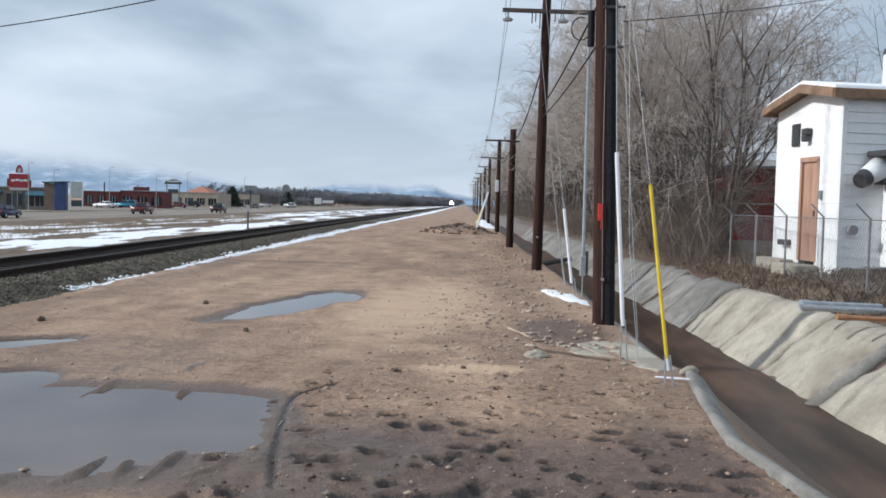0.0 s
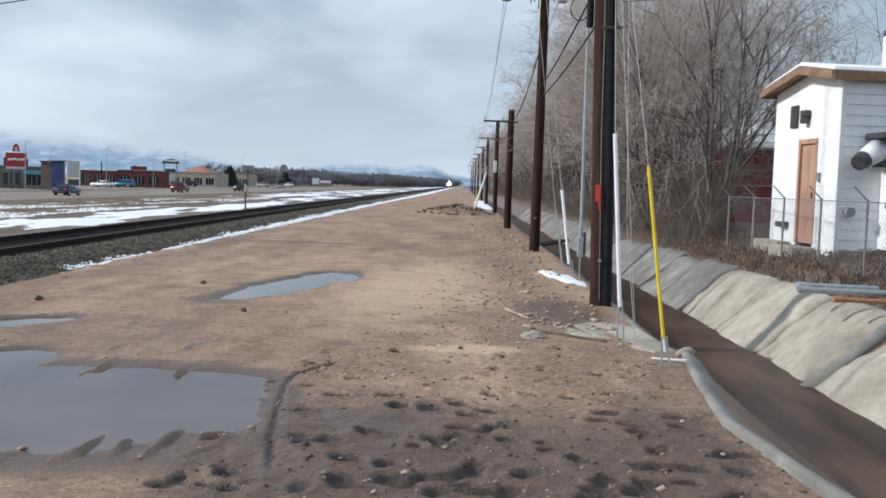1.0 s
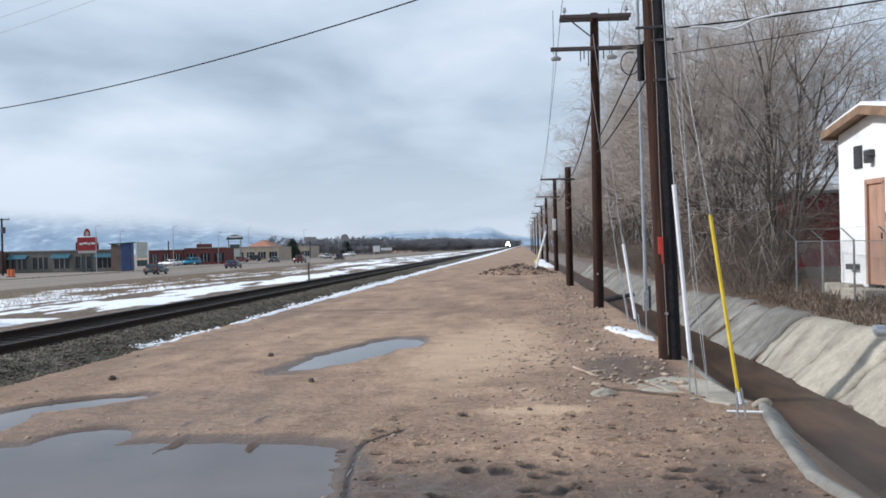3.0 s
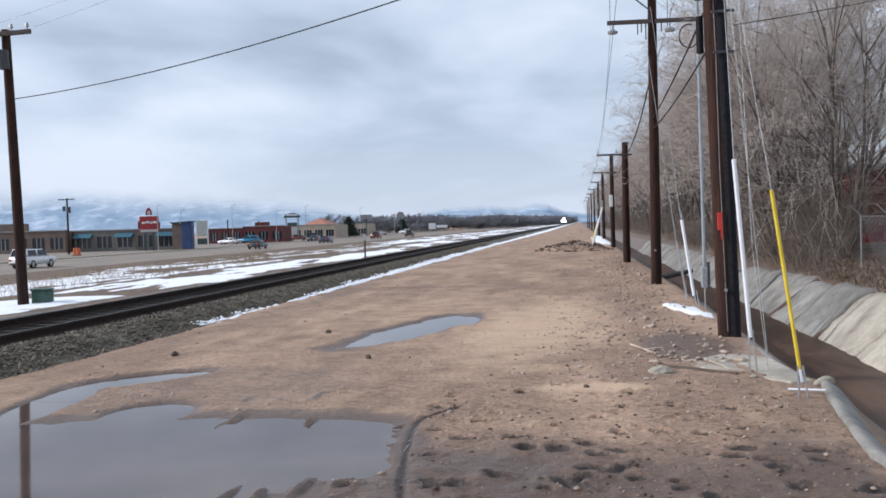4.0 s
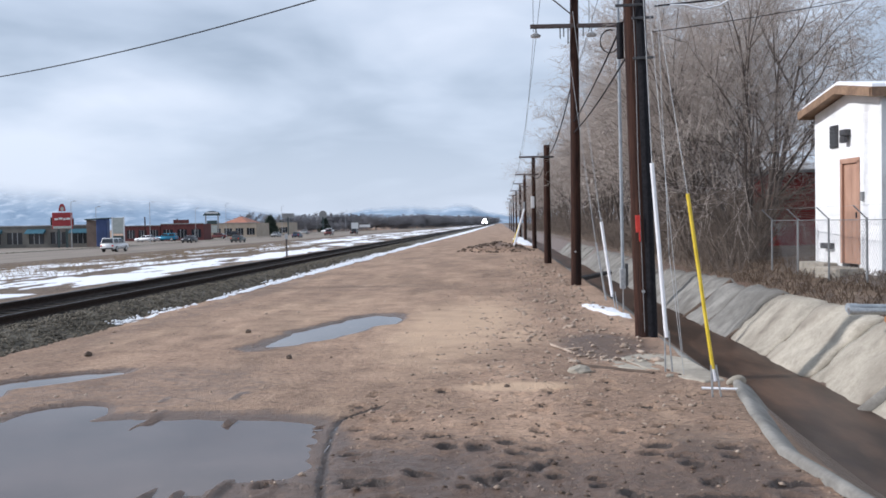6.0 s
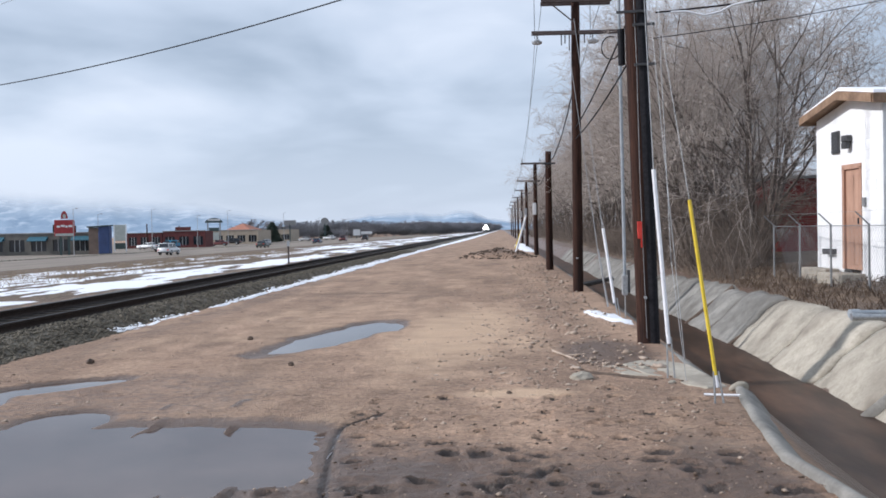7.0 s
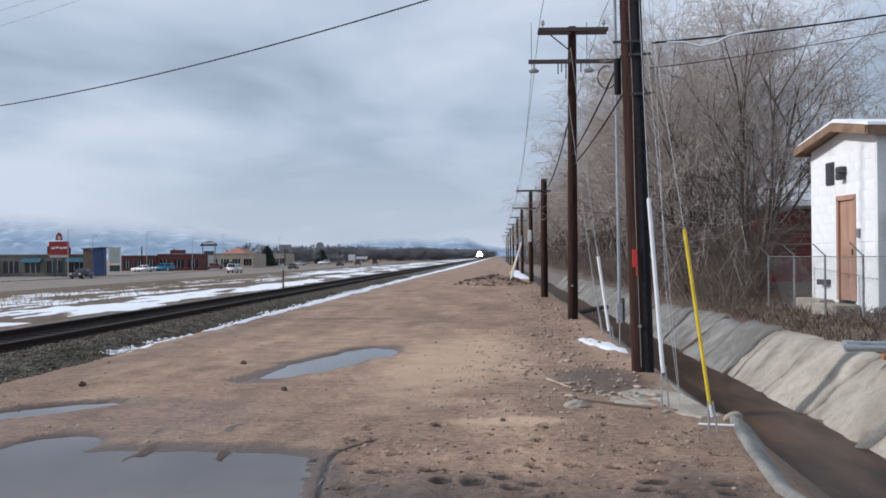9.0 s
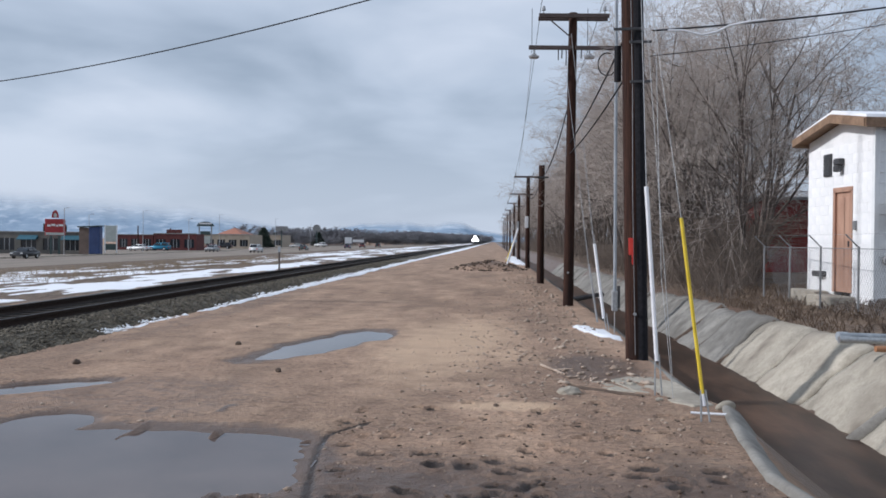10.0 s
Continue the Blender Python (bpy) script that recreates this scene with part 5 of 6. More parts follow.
ROW = [(0, 7.9, 30.0, 0.97, 10), (1, 6.8, 33.8, 0.98, 80), (0, 8.6, 38, 1.02, 150), (2, 6.9, 41, 1.0, 200), (1, 8.5, 46, 1.05, 300), (2, 6.9, 51, 1.02, 40), (0, 8.2, 57, 1.0, 230), (1, 7.0, 63, 1.0, 120), (2, 7.8, 70, 1.05, 15), (1, 7.0, 78, 1.0, 260), (2, 7.4, 87, 1.0, 70), (2, 7.2, 97, 1.05, 190), (1, 7.4, 108, 1.0, 330), (2, 7.2, 121, 1.05, 100), (2, 7.4, 136, 1.0, 20), (2, 7.2, 153, 1.05, 210), (2, 7.4, 173, 1.0, 140), (2, 7.2, 197, 1.1, 60), (2, 7.4, 226, 1.1, 250), (2, 7.2, 262, 1.1, 350)]
for k, x, y, s, a in ROW:
    tree(k, x, y, s, a)
for k, (x, y) in enumerate(((12.8, 66), (12.2, 73), (13.0, 88), (13.2, 80), (12.6, 96), (13.0, 116), (12.8, 140), (13.0, 170))):
    tree(2, x, y, 0.95, 77 * k)
for k, (x, y) in enumerate(((17.5, 74), (21.5, 80), (26, 88), (31, 84), (36, 92), (16.5, 104), (23, 110))):
    tree(2, x, y, 0.7, 50 * k, "bare tree of the woods behind the red shed")
tree(3, 15.2, 37, 1.1, 45, "thin bare tree behind the pump house")


def thicket(n, x0, x1, y0, y1, h, seed, shade=0.0):
    """Low tangled brush along the bank."""
    rs = np.random.RandomState(seed)
    x, y = x0 + (x1 - x0) * rs.rand(n), y0 + (y1 - y0) * rs.rand(n)
    if shade:
        keep = x < shade * y
        x, y = x[keep], y[keep]
        n = len(x)
    z = ground_fields(x, y)[0]
    P = np.stack([x, y, z], -1)
    ang, ln = rs.rand(n) * 6.28, h * (0.4 + 0.8 * rs.rand(n))
    tilt = 0.25 + 0.9 * rs.rand(n)
    Q = P + np.stack([np.cos(ang) * tilt * ln * 0.6, np.sin(ang) * tilt * ln * 0.6, ln * 0.75], -1)
    T = Q + np.stack([np.cos(ang) * tilt * ln * 0.5, np.sin(ang) * tilt * ln * 0.5, ln * 0.1 * (rs.rand(n) - 0.5)], -1)
    r = 0.005 + 0.006 * rs.rand(n)
    a, b = tubes(P, Q, r, r * 0.8, 3), tubes(Q, T, r * 0.8, r * 0.3, 3)
    V, F = np.concatenate([a[0], b[0]]), np.concatenate([a[1], b[1] + len(a[0])])
    return V, F


V, F = thicket(5200, 5.9, 9.0, 22.5, 60, 1.25, 3, 0.25)
V2, F2 = thicket(5000, 6.0, 11, 60, 200, 2.6, 8)
V3, F3 = thicket(5000, 12, 44, 64, 104, 4.5, 9)
V2, F2 = np.concatenate([V2, V3]), np.concatenate([F2, F3 + len(V2)])
V, F = np.concatenate([V, V2]), np.concatenate([F, F2 + len(V)])
V2, F2 = thicket(2600, 6.6, 9.4, 26, 36, 2.3, 12, 0.272)
V, F = np.concatenate([V, V2]), np.concatenate([F, F2 + len(V)])
tagged(new("brush", quick_mesh("brush", V, F, BRUSH)), "tangled bare brush under the trees on the far bank", "brush", kind="stuff")
V, F = thicket(5200, 5.85, 9.5, 8, 26, 0.17, 4)
tagged(new("dry_grass", quick_mesh("dry_grass", V, F, DEAD_LEAF)), "matted brown dead grass and litter on the far bank", "grass", kind="stuff")
V, F = thicket(3800, -34, -20, 24, 110, 0.45, 5)
tagged(new("dry_grass", quick_mesh("dry_grass", V, F, STRAW)), "dry grass tufts between patches of snow", "grass", kind="stuff")

# ---- the road and what stands beyond it ----
RZ = -1.0
road = part("road", boxed(-62, -43.5, -150, 1600, RZ - 0.12, RZ), ASPHALT)
tagged(road, "wide dusty grey asphalt road", "road", kind="structure")
lot = part("pavement", boxed(-140, -62.6, 60, 480, RZ - 0.12, RZ + 0.06), ASPHALT)
tagged(lot, "paved forecourts of the shops", "pavement", kind="structure")
kerb = part("kerb", boxed(-62.6, -62.0, 60, 480, RZ - 0.1, RZ + 0.14, bevel=0.03), CONCRETE)
tagged(kerb, "concrete kerb along the road", "kerb", kind="structure")


def shop(name, label, x0, x1, y_front, depth, height, wall_mat, awning=None, windows=4, roof_mat=None, parapet=0.0, brickpiers=0):
    """A flat-roofed shop with its long front on the road side."""
    h = holder(name, label, "shop building", pose(x0, y_front, RZ + 0.06, 0, 0, -90), "shops along the road")
    L = x1 - x0
    w, wl = L / windows, L / windows * 0.7
    # front wall in piers, sill and lintel, with glazing set back in the openings
    for k in range(windows + 1):
        a = max(0, k * w - (w - wl) / 2)
        b = min(L, k * w + (w - wl) / 2)
        part("pier", boxed(-0.3, 0, a, b, 0.6, 2.5), wall_mat, h)
    part("wall", boxed(-0.3, 0, 0, L, 0, 0.6), wall_mat, h)
    part("wall", boxed(-0.3, 0, 0, L, 2.5, height), wall_mat, h)
    part("wall", boxed(-depth, -0.3, 0, 0.3, 0, height), wall_mat, h)
    part("wall", boxed(-depth, -0.3, L - 0.3, L, 0, height), wall_mat, h)
    part("wall", boxed(-depth, -depth + 0.3, 0.3, L - 0.3, 0, height), wall_mat, h)
    part("roof", boxed(-depth + 0.3, -0.3, 0.3, L - 0.3, height - 0.4, height - 0.2), GREY_ROOF, h)
    part("coping", boxed(-0.4, 0.12, -0.1, L + 0.1, height, height + 0.18), roof_mat or GREY_ROOF, h)
    part("coping", boxed(-depth, -0.4, -0.1, 0.4, height, height + 0.18), roof_mat or GREY_ROOF, h)
    for k in range(windows):
        a = k * w + (w - wl) / 2
        win = part("window", boxed(-0.2, -0.14, a, a + wl, 0.6, 2.5), DARK_GLASS, h)
        for f in (0.33, 0.66):
            part("mullion", boxed(-0.14, -0.08, a + wl * f - 0.05, a + wl * f + 0.05, 0.6, 2.5), GALV, win)
        if awning and k % 2 == 0:
            part("awning", prism([(0.0, a - 0.3, 3.0), (1.0, a - 0.3, 2.35), (1.0, a - 0.3, 2.25), (0.0, a - 0.3, 2.45)], (0, wl + 0.6, 0)), awning, h, "teal awning")
    # the end wall that faces down the road
    for k in range(2):
        xa = -depth * (0.3 + 0.35 * k)
        win = part("window", boxed(xa - 1.2, xa + 1.2, -0.05, -0.004, 0.8, 2.3), DARK_GLASS, h)
        part("mullion", boxed(xa - 0.05, xa + 0.05, -0.09, -0.05, 0.8, 2.3), GALV, win)
    if parapet:
        part("parapet", boxed(-0.5, 0.05, L * 0.3, L * 0.65, height + 0.18, height + parapet), wall_mat, h)
    return h


shop("shop", "long low olive-grey shop with teal awnings", -84.2, -66.0, 150, 5, 3.45, OLIVE_WALL, TEAL_AWNING, 5)
shop("shop", "low dark red brick shop", -85.4, -77.2, 212, 6, 3.4, BRICK_RED, None, 3)
shop("shop", "red brick shop with a stepped parapet", -77.0, -67.2, 212, 6, 3.7, BRICK_RED, None, 3, parapet=1.0)
shop("shop", "low tan stuccoed shop", -82.0, -69.0, 266, 15, 3.9, TAN_WALL, None, 4)
shop("shop", "dark brown shop with a raised upper storey", -104.0, -84.6, 148, 5, 3.6, BROWN_WALL, None, 6, parapet=1.4)
shop("shop", "low tan shop far along the road", -92, -74, 330, 14, 4.2, TAN_WALL, None, 5)
# tiled hip roof over the tan shop's porch
hip = holder("porch", "tan porch with a hipped clay tile roof", "porch", pose(-75, 284, RZ + 0.06))
part("wall", boxed(-6, 0, -6, 6, 2.6, 4.0), TAN_WALL, hip)
for a, b in ((-6, -5.2), (-0.4, 0.4), (5.2, 6)):
    part("pier", boxed(-0.8, 0, a, b, 0, 2.6), TAN_WALL, hip)
    part("pier", boxed(-6, -5.2, a, b, 0, 2.6), TAN_WALL, hip)
bm = bmesh.new()
vs = [bm.verts.new(p) for p in ((-7, -7, 4.0), (1, -7, 4.0), (1, 7, 4.0), (-7, 7, 4.0), (-3, -1.5, 6.0), (-3, 1.5, 6.0))]
for q in ((0, 1, 4), (1, 2, 5, 4), (2, 3, 5), (3, 0, 4, 5), (3, 2, 1, 0)):
    bm.faces.new([vs[i] for i in q])
part("roof", bm, TILE_ROOF, hip, "hipped clay tile roof")
# the blue gabled entrance tower
tower = holder("entrance_tower", "tall dark entrance tower with a blue panel", "tower", pose(-64.2, 149.0, RZ + 0.06, 0, 0, -90))
part("wall", boxed(-1.4, 0, -2.1, -0.5, 0, 4.3), BROWN_WALL, tower)
part("panel", boxed(-1.2, 0.15, -0.5, 1.3, 0.0, 4.5, bevel=0.15), BLUE_PANEL, tower, "blue fascia panel")
part("roof", prism([(0.3, -2.3, 4.3), (0.3, 1.4, 4.52), (0.3, 1.4, 4.66), (0.3, -2.3, 4.5)], (-1.9, 0, 0)), SIGN_DARK, tower)


def pylon(name, label, x, y, turn=0.0):
    return holder(name, label, "sign", pose(x, y, RZ + 0.06, 0, 0, turn), "roadside signs")


s1 = pylon("pylon_sign", "red pylon sign with white lettering bars", -69.3, 147, 25)
s1.scale = (0.86, 0.86, 0.98)
part("column", boxed(-0.9, -0.5, -0.25, 0.25, 0, 3.2), SIGN_DARK, s1)
part("column", boxed(0.5, 0.9, -0.25, 0.25, 0, 3.2), SIGN_DARK, s1)
face = part("board", boxed(-1.75, 1.75, -0.3, 0.3, 3.05, 5.7, bevel=0.06), SIGN_RED, s1, "red sign board")
part("head", prism([(0.62 * math.cos(q), -0.28, 5.9 + 1.25 * math.sin(q)) for q in np.linspace(0, math.pi, 9)], (0, 0.56, 0)), SIGN_RED, s1, "rounded red top")
part("emblem", prism([(0.3 * math.cos(q), -0.32, 6.3 + 0.36 * math.sin(q)) for q in np.linspace(0, 6.283, 9)[:-1]], (0, 0.03, 0)), SIGN_PALE, s1, "pale round emblem")
for z, a, b in ((4.62, -1.35, -0.75), (4.72, -0.65, 0.05), (4.62, 0.15, 0.55), (4.68, 0.65, 1.35)):
    part("bar", boxed(a, b, -0.36, -0.3, z - 0.16, z + 0.16), SIGN_WHITE, face)
part("bar", boxed(-1.6, 1.6, -0.36, -0.3, 3.1, 3.5), SIGN_PALE, face)
s2 = pylon("pylon_sign", "white pylon sign between two posts", -68.9, 168, 22)
for x in (-1.0, 1.0):
    part("column", boxed(x - 0.12, x + 0.12, -0.12, 0.12, 0, 5.0), SIGN_WHITE, s2)
part("board", boxed(-0.9, 0.9, -0.15, 0.15, 2.0, 4.9, bevel=0.03), SIGN_PALE, s2)
part("board", boxed(-0.9, 0.9, -0.15, 0.15, 0.5, 1.6, bevel=0.03), SIGN_DARK, s2)
s3 = pylon("pylon_sign", "tall pale pylon sign with a dark arched top", -76.8, 250, 18)
for x in (-1.6, 1.6):
    part("column", boxed(x - 0.16, x + 0.16, -0.2, 0.2, 0, 6.1), GREY_ROOF, s3)
part("board", boxed(-1.3, 1.3, -0.2, 0.2, 1.4, 3.4, bevel=0.04), SIGN_PALE, s3)
part("board", boxed(-1.3, 1.3, -0.2, 0.2, 3.7, 4.7, bevel=0.04), SIGN_DARK, s3)
part("arch", prism([(2.3 * math.cos(a), -0.25, 6.0 + 1.25 * math.sin(a)) for a in np.linspace(0, math.pi, 13)], (0, 0.5, 0)), SIGN_DARK, s3, "dark arched sign top")
part("bar", boxed(-1.6, 1.6, -0.3, -0.25, 6.55, 6.95), SIGN_WHITE, s3)
s4 = pylon("pylon_sign", "small rectangular sign on a pole", -72, 320, 14)
part("column", boxed(-0.2, 0.2, -0.2, 0.2, 0, 6.0), SIGN_DARK, s4)
part("board", boxed(-2.1, 2.1, -0.2, 0.2, 5.6, 7.2, bevel=0.04), GREY_ROOF, s4)
s5 = pylon("pylon_sign", "round sign on a pole", -74, 395, 10)
part("column", boxed(-0.3, 0.3, -0.3, 0.3, 0, 6.5), SIGN_DARK, s5)
part("board", rod(bmesh.new(), (0, -0.2, 7.4), (0, 0.2, 7.4), 1.7, n=16), GREY_ROOF, s5)
s6 = pylon("pylon_sign", "low white sign beside the road", -66, 430, 8)
part("board", boxed(-1.6, 1.6, -0.2, 0.2, 1.2, 4.0), SIGN_WHITE, s6)
part("board", boxed(2.0, 7.0, -0.2, 0.2, 1.8, 3.0), SIGN_WHITE, s6)
part("column", boxed(-0.2, 0.2, -0.19, 0.19, 0, 1.2), SIGN_DARK, s6)

for x, y, h in ((-75, 132, 8.4), (-78, 205, 5.5), (-78, 226, 5.2), (-79, 172, 5.0), (-74, 153, 5.0), (-84, 118, 6.0)):
    p = utility_pole(x, y, h, 0.16, 0.0, "dark utility pole behind the shops", RZ, "poles beyond the road")
    if h > 8:
        arm(p, -1.3, 1.3, -0.2, h - 0.2, ((-1.2, 1), (1.2, 1)), 0.16)
        part("transformer", rod(bmesh.new(), (0.35, -0.2, h - 2.2), (0.35, -0.2, h - 1.3), 0.28, n=12), DARK_METAL, p)
        part("transformer", rod(bmesh.new(), (-0.4, -0.2, h - 1.9), (-0.4, -0.2, h - 1.2), 0.22, n=12), DARK_METAL, p)
for x, y, h in ((-66, 143, 7.2), (-66, 152, 6.5), (-66, 176, 7.8), (-66, 203, 7.0), (-66, 226, 8.5), (-66, 285, 9.0), (-66, 340, 8.0), (-67, 410, 9.0)):
    p = holder("street_lamp", "thin grey street lamp post", "street lamp", pose(x, y, RZ), "street lamps")
    part("column", rod(bmesh.new(), (0, 0, 0), (0, 0, h), 0.07, 0.045, 8), GALV, p)
    part("arm", rod(bmesh.new(), (0, 0, h), (0.5, 0, h + 0.1), 0.03, n=6), GALV, p)
    part("lantern", boxed(0.4, 0.8, -0.1, 0.1, h + 0.06, h + 0.16, bevel=0.03), GREY_ROOF, p)


def conifer(x, y, h, r):
    ob = holder("tree", "dark dense conifer beside the shops", "tree", pose(x, y, RZ))
    part("trunk", rod(bmesh.new(), (0, 0, 0), (0, 0, h * 0.95), 0.25, 0.04, 8), BARK, ob)
    rs = np.random.RandomState(int(y))
    n = 2600
    f = rs.rand(n) ** 1.5
    a = rs.rand(n) * 6.28
    rad = 1.15 * r * (1 - f) ** 0.8 * (0.35 + 0.75 * rs.rand(n)) * (0.75 + 0.35 * np.sin(a * 5 + f * 20))
    P = np.stack([rad * np.cos(a), rad * np.sin(a), 0.3 + f * (h - 0.4)], -1)
    D = np.stack([np.cos(a), np.sin(a), -0.35 + 0.5 * rs.rand(n)], -1) * (0.35 + 0.4 * rs.rand(n))[:, None]
    V, F = tubes(P, P + D, np.full(n, 0.16), np.full(n, 0.03), 3)
    c = new("crown", quick_mesh("crown", V, F, CONIFER))
    c.parent = ob


conifer(-74, 303, 6.6, 2.9)
conifer(-80, 345, 5.0, 2.2)
conifer(-78, 420, 7.0, 2.6)

def barrel(x, y):
    ob = holder("traffic_barrel", "orange traffic barrel with white bands beside the road", "traffic barrel", pose(x, y, RZ + 0.06), "traffic barrels")
    part("body", rod(bmesh.new(), (0, 0, 0.08), (0, 0, 1.05), 0.32, 0.26, 14), BARREL_ORANGE, ob)
    part("base", rod(bmesh.new(), (0, 0, 0), (0, 0, 0.08), 0.42, n=14), RUBBER, ob)
    for z0 in (0.35, 0.72):
        part("band", rod(bmesh.new(), (0, 0, z0), (0, 0, z0 + 0.14), 0.318 - 0.06 * z0, 0.306 - 0.06 * z0, 14), SIGN_WHITE, ob)


for x, y in ((-69.0, 123.1), (-68.5, 123.0), (-79.1, 226.0), (-77.6, 225.4), (-80.7, 236.9)):
    barrel(x, y)

# distant bare woods
thick, thin = grow_tree(91, 8.0, 4, (6, 5, 4), spread=0.8, twig=0.07)
segs = thick + thin
A, B = np.array([s[0] for s in segs]), np.array([s[1] for s in segs])
RA, RB = np.array([s[2] for s in segs]), np.array([s[3] for s in segs])
base_v, base_f = tubes(A, B, RA, RB, 3)
rs = np.random.RandomState(12)
VV, FF, off = [], [], 0
for k in range(210):
    y = 395 + 780 * (k / 210) + rs.uniform(-20, 20)
    x = -76 - rs.rand() * 24 + max(0, (y - 480)) * 0.105
    s, a = rs.uniform(0.45, 1.0) ** 1.5 * 1.75 * (1 + y / 2500), rs.rand() * 6.28
    c, sn = math.cos(a), math.sin(a)
    v = base_v * s * np.array([1.5, 1.5, 0.58])
    VV.append(np.stack([v[:, 0] * c - v[:, 1] * sn + x, v[:, 0] * sn + v[:, 1] * c + y, v[:, 2] + RZ], -1))
    FF.append(base_f + off)
    off += len(v)
# distance haze is put into this twig colour as a blue-grey tint
FAR_TWIG = mat("hazed_far_twigs", (0.15, 0.15, 0.165), (0.28, 0.275, 0.295), 0.05, 0.9, 0.0)
tagged(new("far_woods", quick_mesh("far_woods", np.concatenate(VV), np.concatenate(FF), FAR_TWIG)), "distant band of bare trees, coloured blue-grey for haze", "woods", kind="stuff")


def ridge(name, d, slopes, heights, seed, label, rough=0.12, material=None, veil0=0.38):
    """A mountain range far off, as a folded sheet with slopes towards the eye."""
    n, mrows = 200, 14
    s = np.linspace(slopes[0], slopes[-1], n)
    top = np.interp(s, slopes, heights)
    top = top * (1 + rough * (fbm(s * 40, s * 0, 1.0, seed) - 0.5)) + 0.10 * rough * top.max() * (fbm(s * 160, s * 0, 1.0, seed + 3) - 0.5) * (top > 0.001)
    S, Fv = np.meshgrid(s, np.linspace(0, 1, mrows), indexing="ij")
    fold = (fbm(S * 90, Fv * 3, 1.0, seed + 7) - 0.5) * 0.14
    dist = d * (1 - 0.18 * (1 - Fv)) + fold * d * 0.05
    Z = 1.8 + (Fv * top[:, None] * d) * (1 + 0.12 * fold * (1 - Fv)) - 12 * (1 - Fv)
    V = np.stack([S * dist, dist, Z], -1).reshape(-1, 3)
    me = quick_mesh(name, V, grid_faces(n, mrows), material or MOUNTAIN)
    # transparency graded by height stands in for cloud over the tops
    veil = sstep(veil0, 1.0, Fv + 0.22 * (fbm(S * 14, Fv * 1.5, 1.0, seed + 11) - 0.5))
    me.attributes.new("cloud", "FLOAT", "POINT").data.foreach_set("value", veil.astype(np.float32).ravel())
    return tagged(smooth(new(name, me)), label, "mountains", kind="structure")


ridge("backdrop_1", 3600, [-1.1, -0.8, -0.60, -0.5, -0.43, -0.37, -0.30, -0.25, -0.20, -0.15], [0.056, 0.056, 0.057, 0.054, 0.046, 0.039, 0.031, 0.021, 0.013, 0.007], 300, "mountain flank streaked with snow, coloured blue-grey for haze, half lost in cloud")
ridge("backdrop_2", 3900, [-0.24, -0.18, -0.13, -0.09, -0.06, -0.045, -0.03, -0.015, 0.0, 0.03, 0.06], [0.006, 0.013, 0.018, 0.024, 0.019, 0.021, 0.021, 0.014, 0.010, 0.008, 0.006], 320, "far mountains with a snowy peak, coloured blue for haze", 0.3, None, 0.6)

# ---- vehicles ----


def paint(name, c):
    return mat(name, c, tuple(min(1, v * 1.12) for v in c), 1.5, 0.28, 0.0)


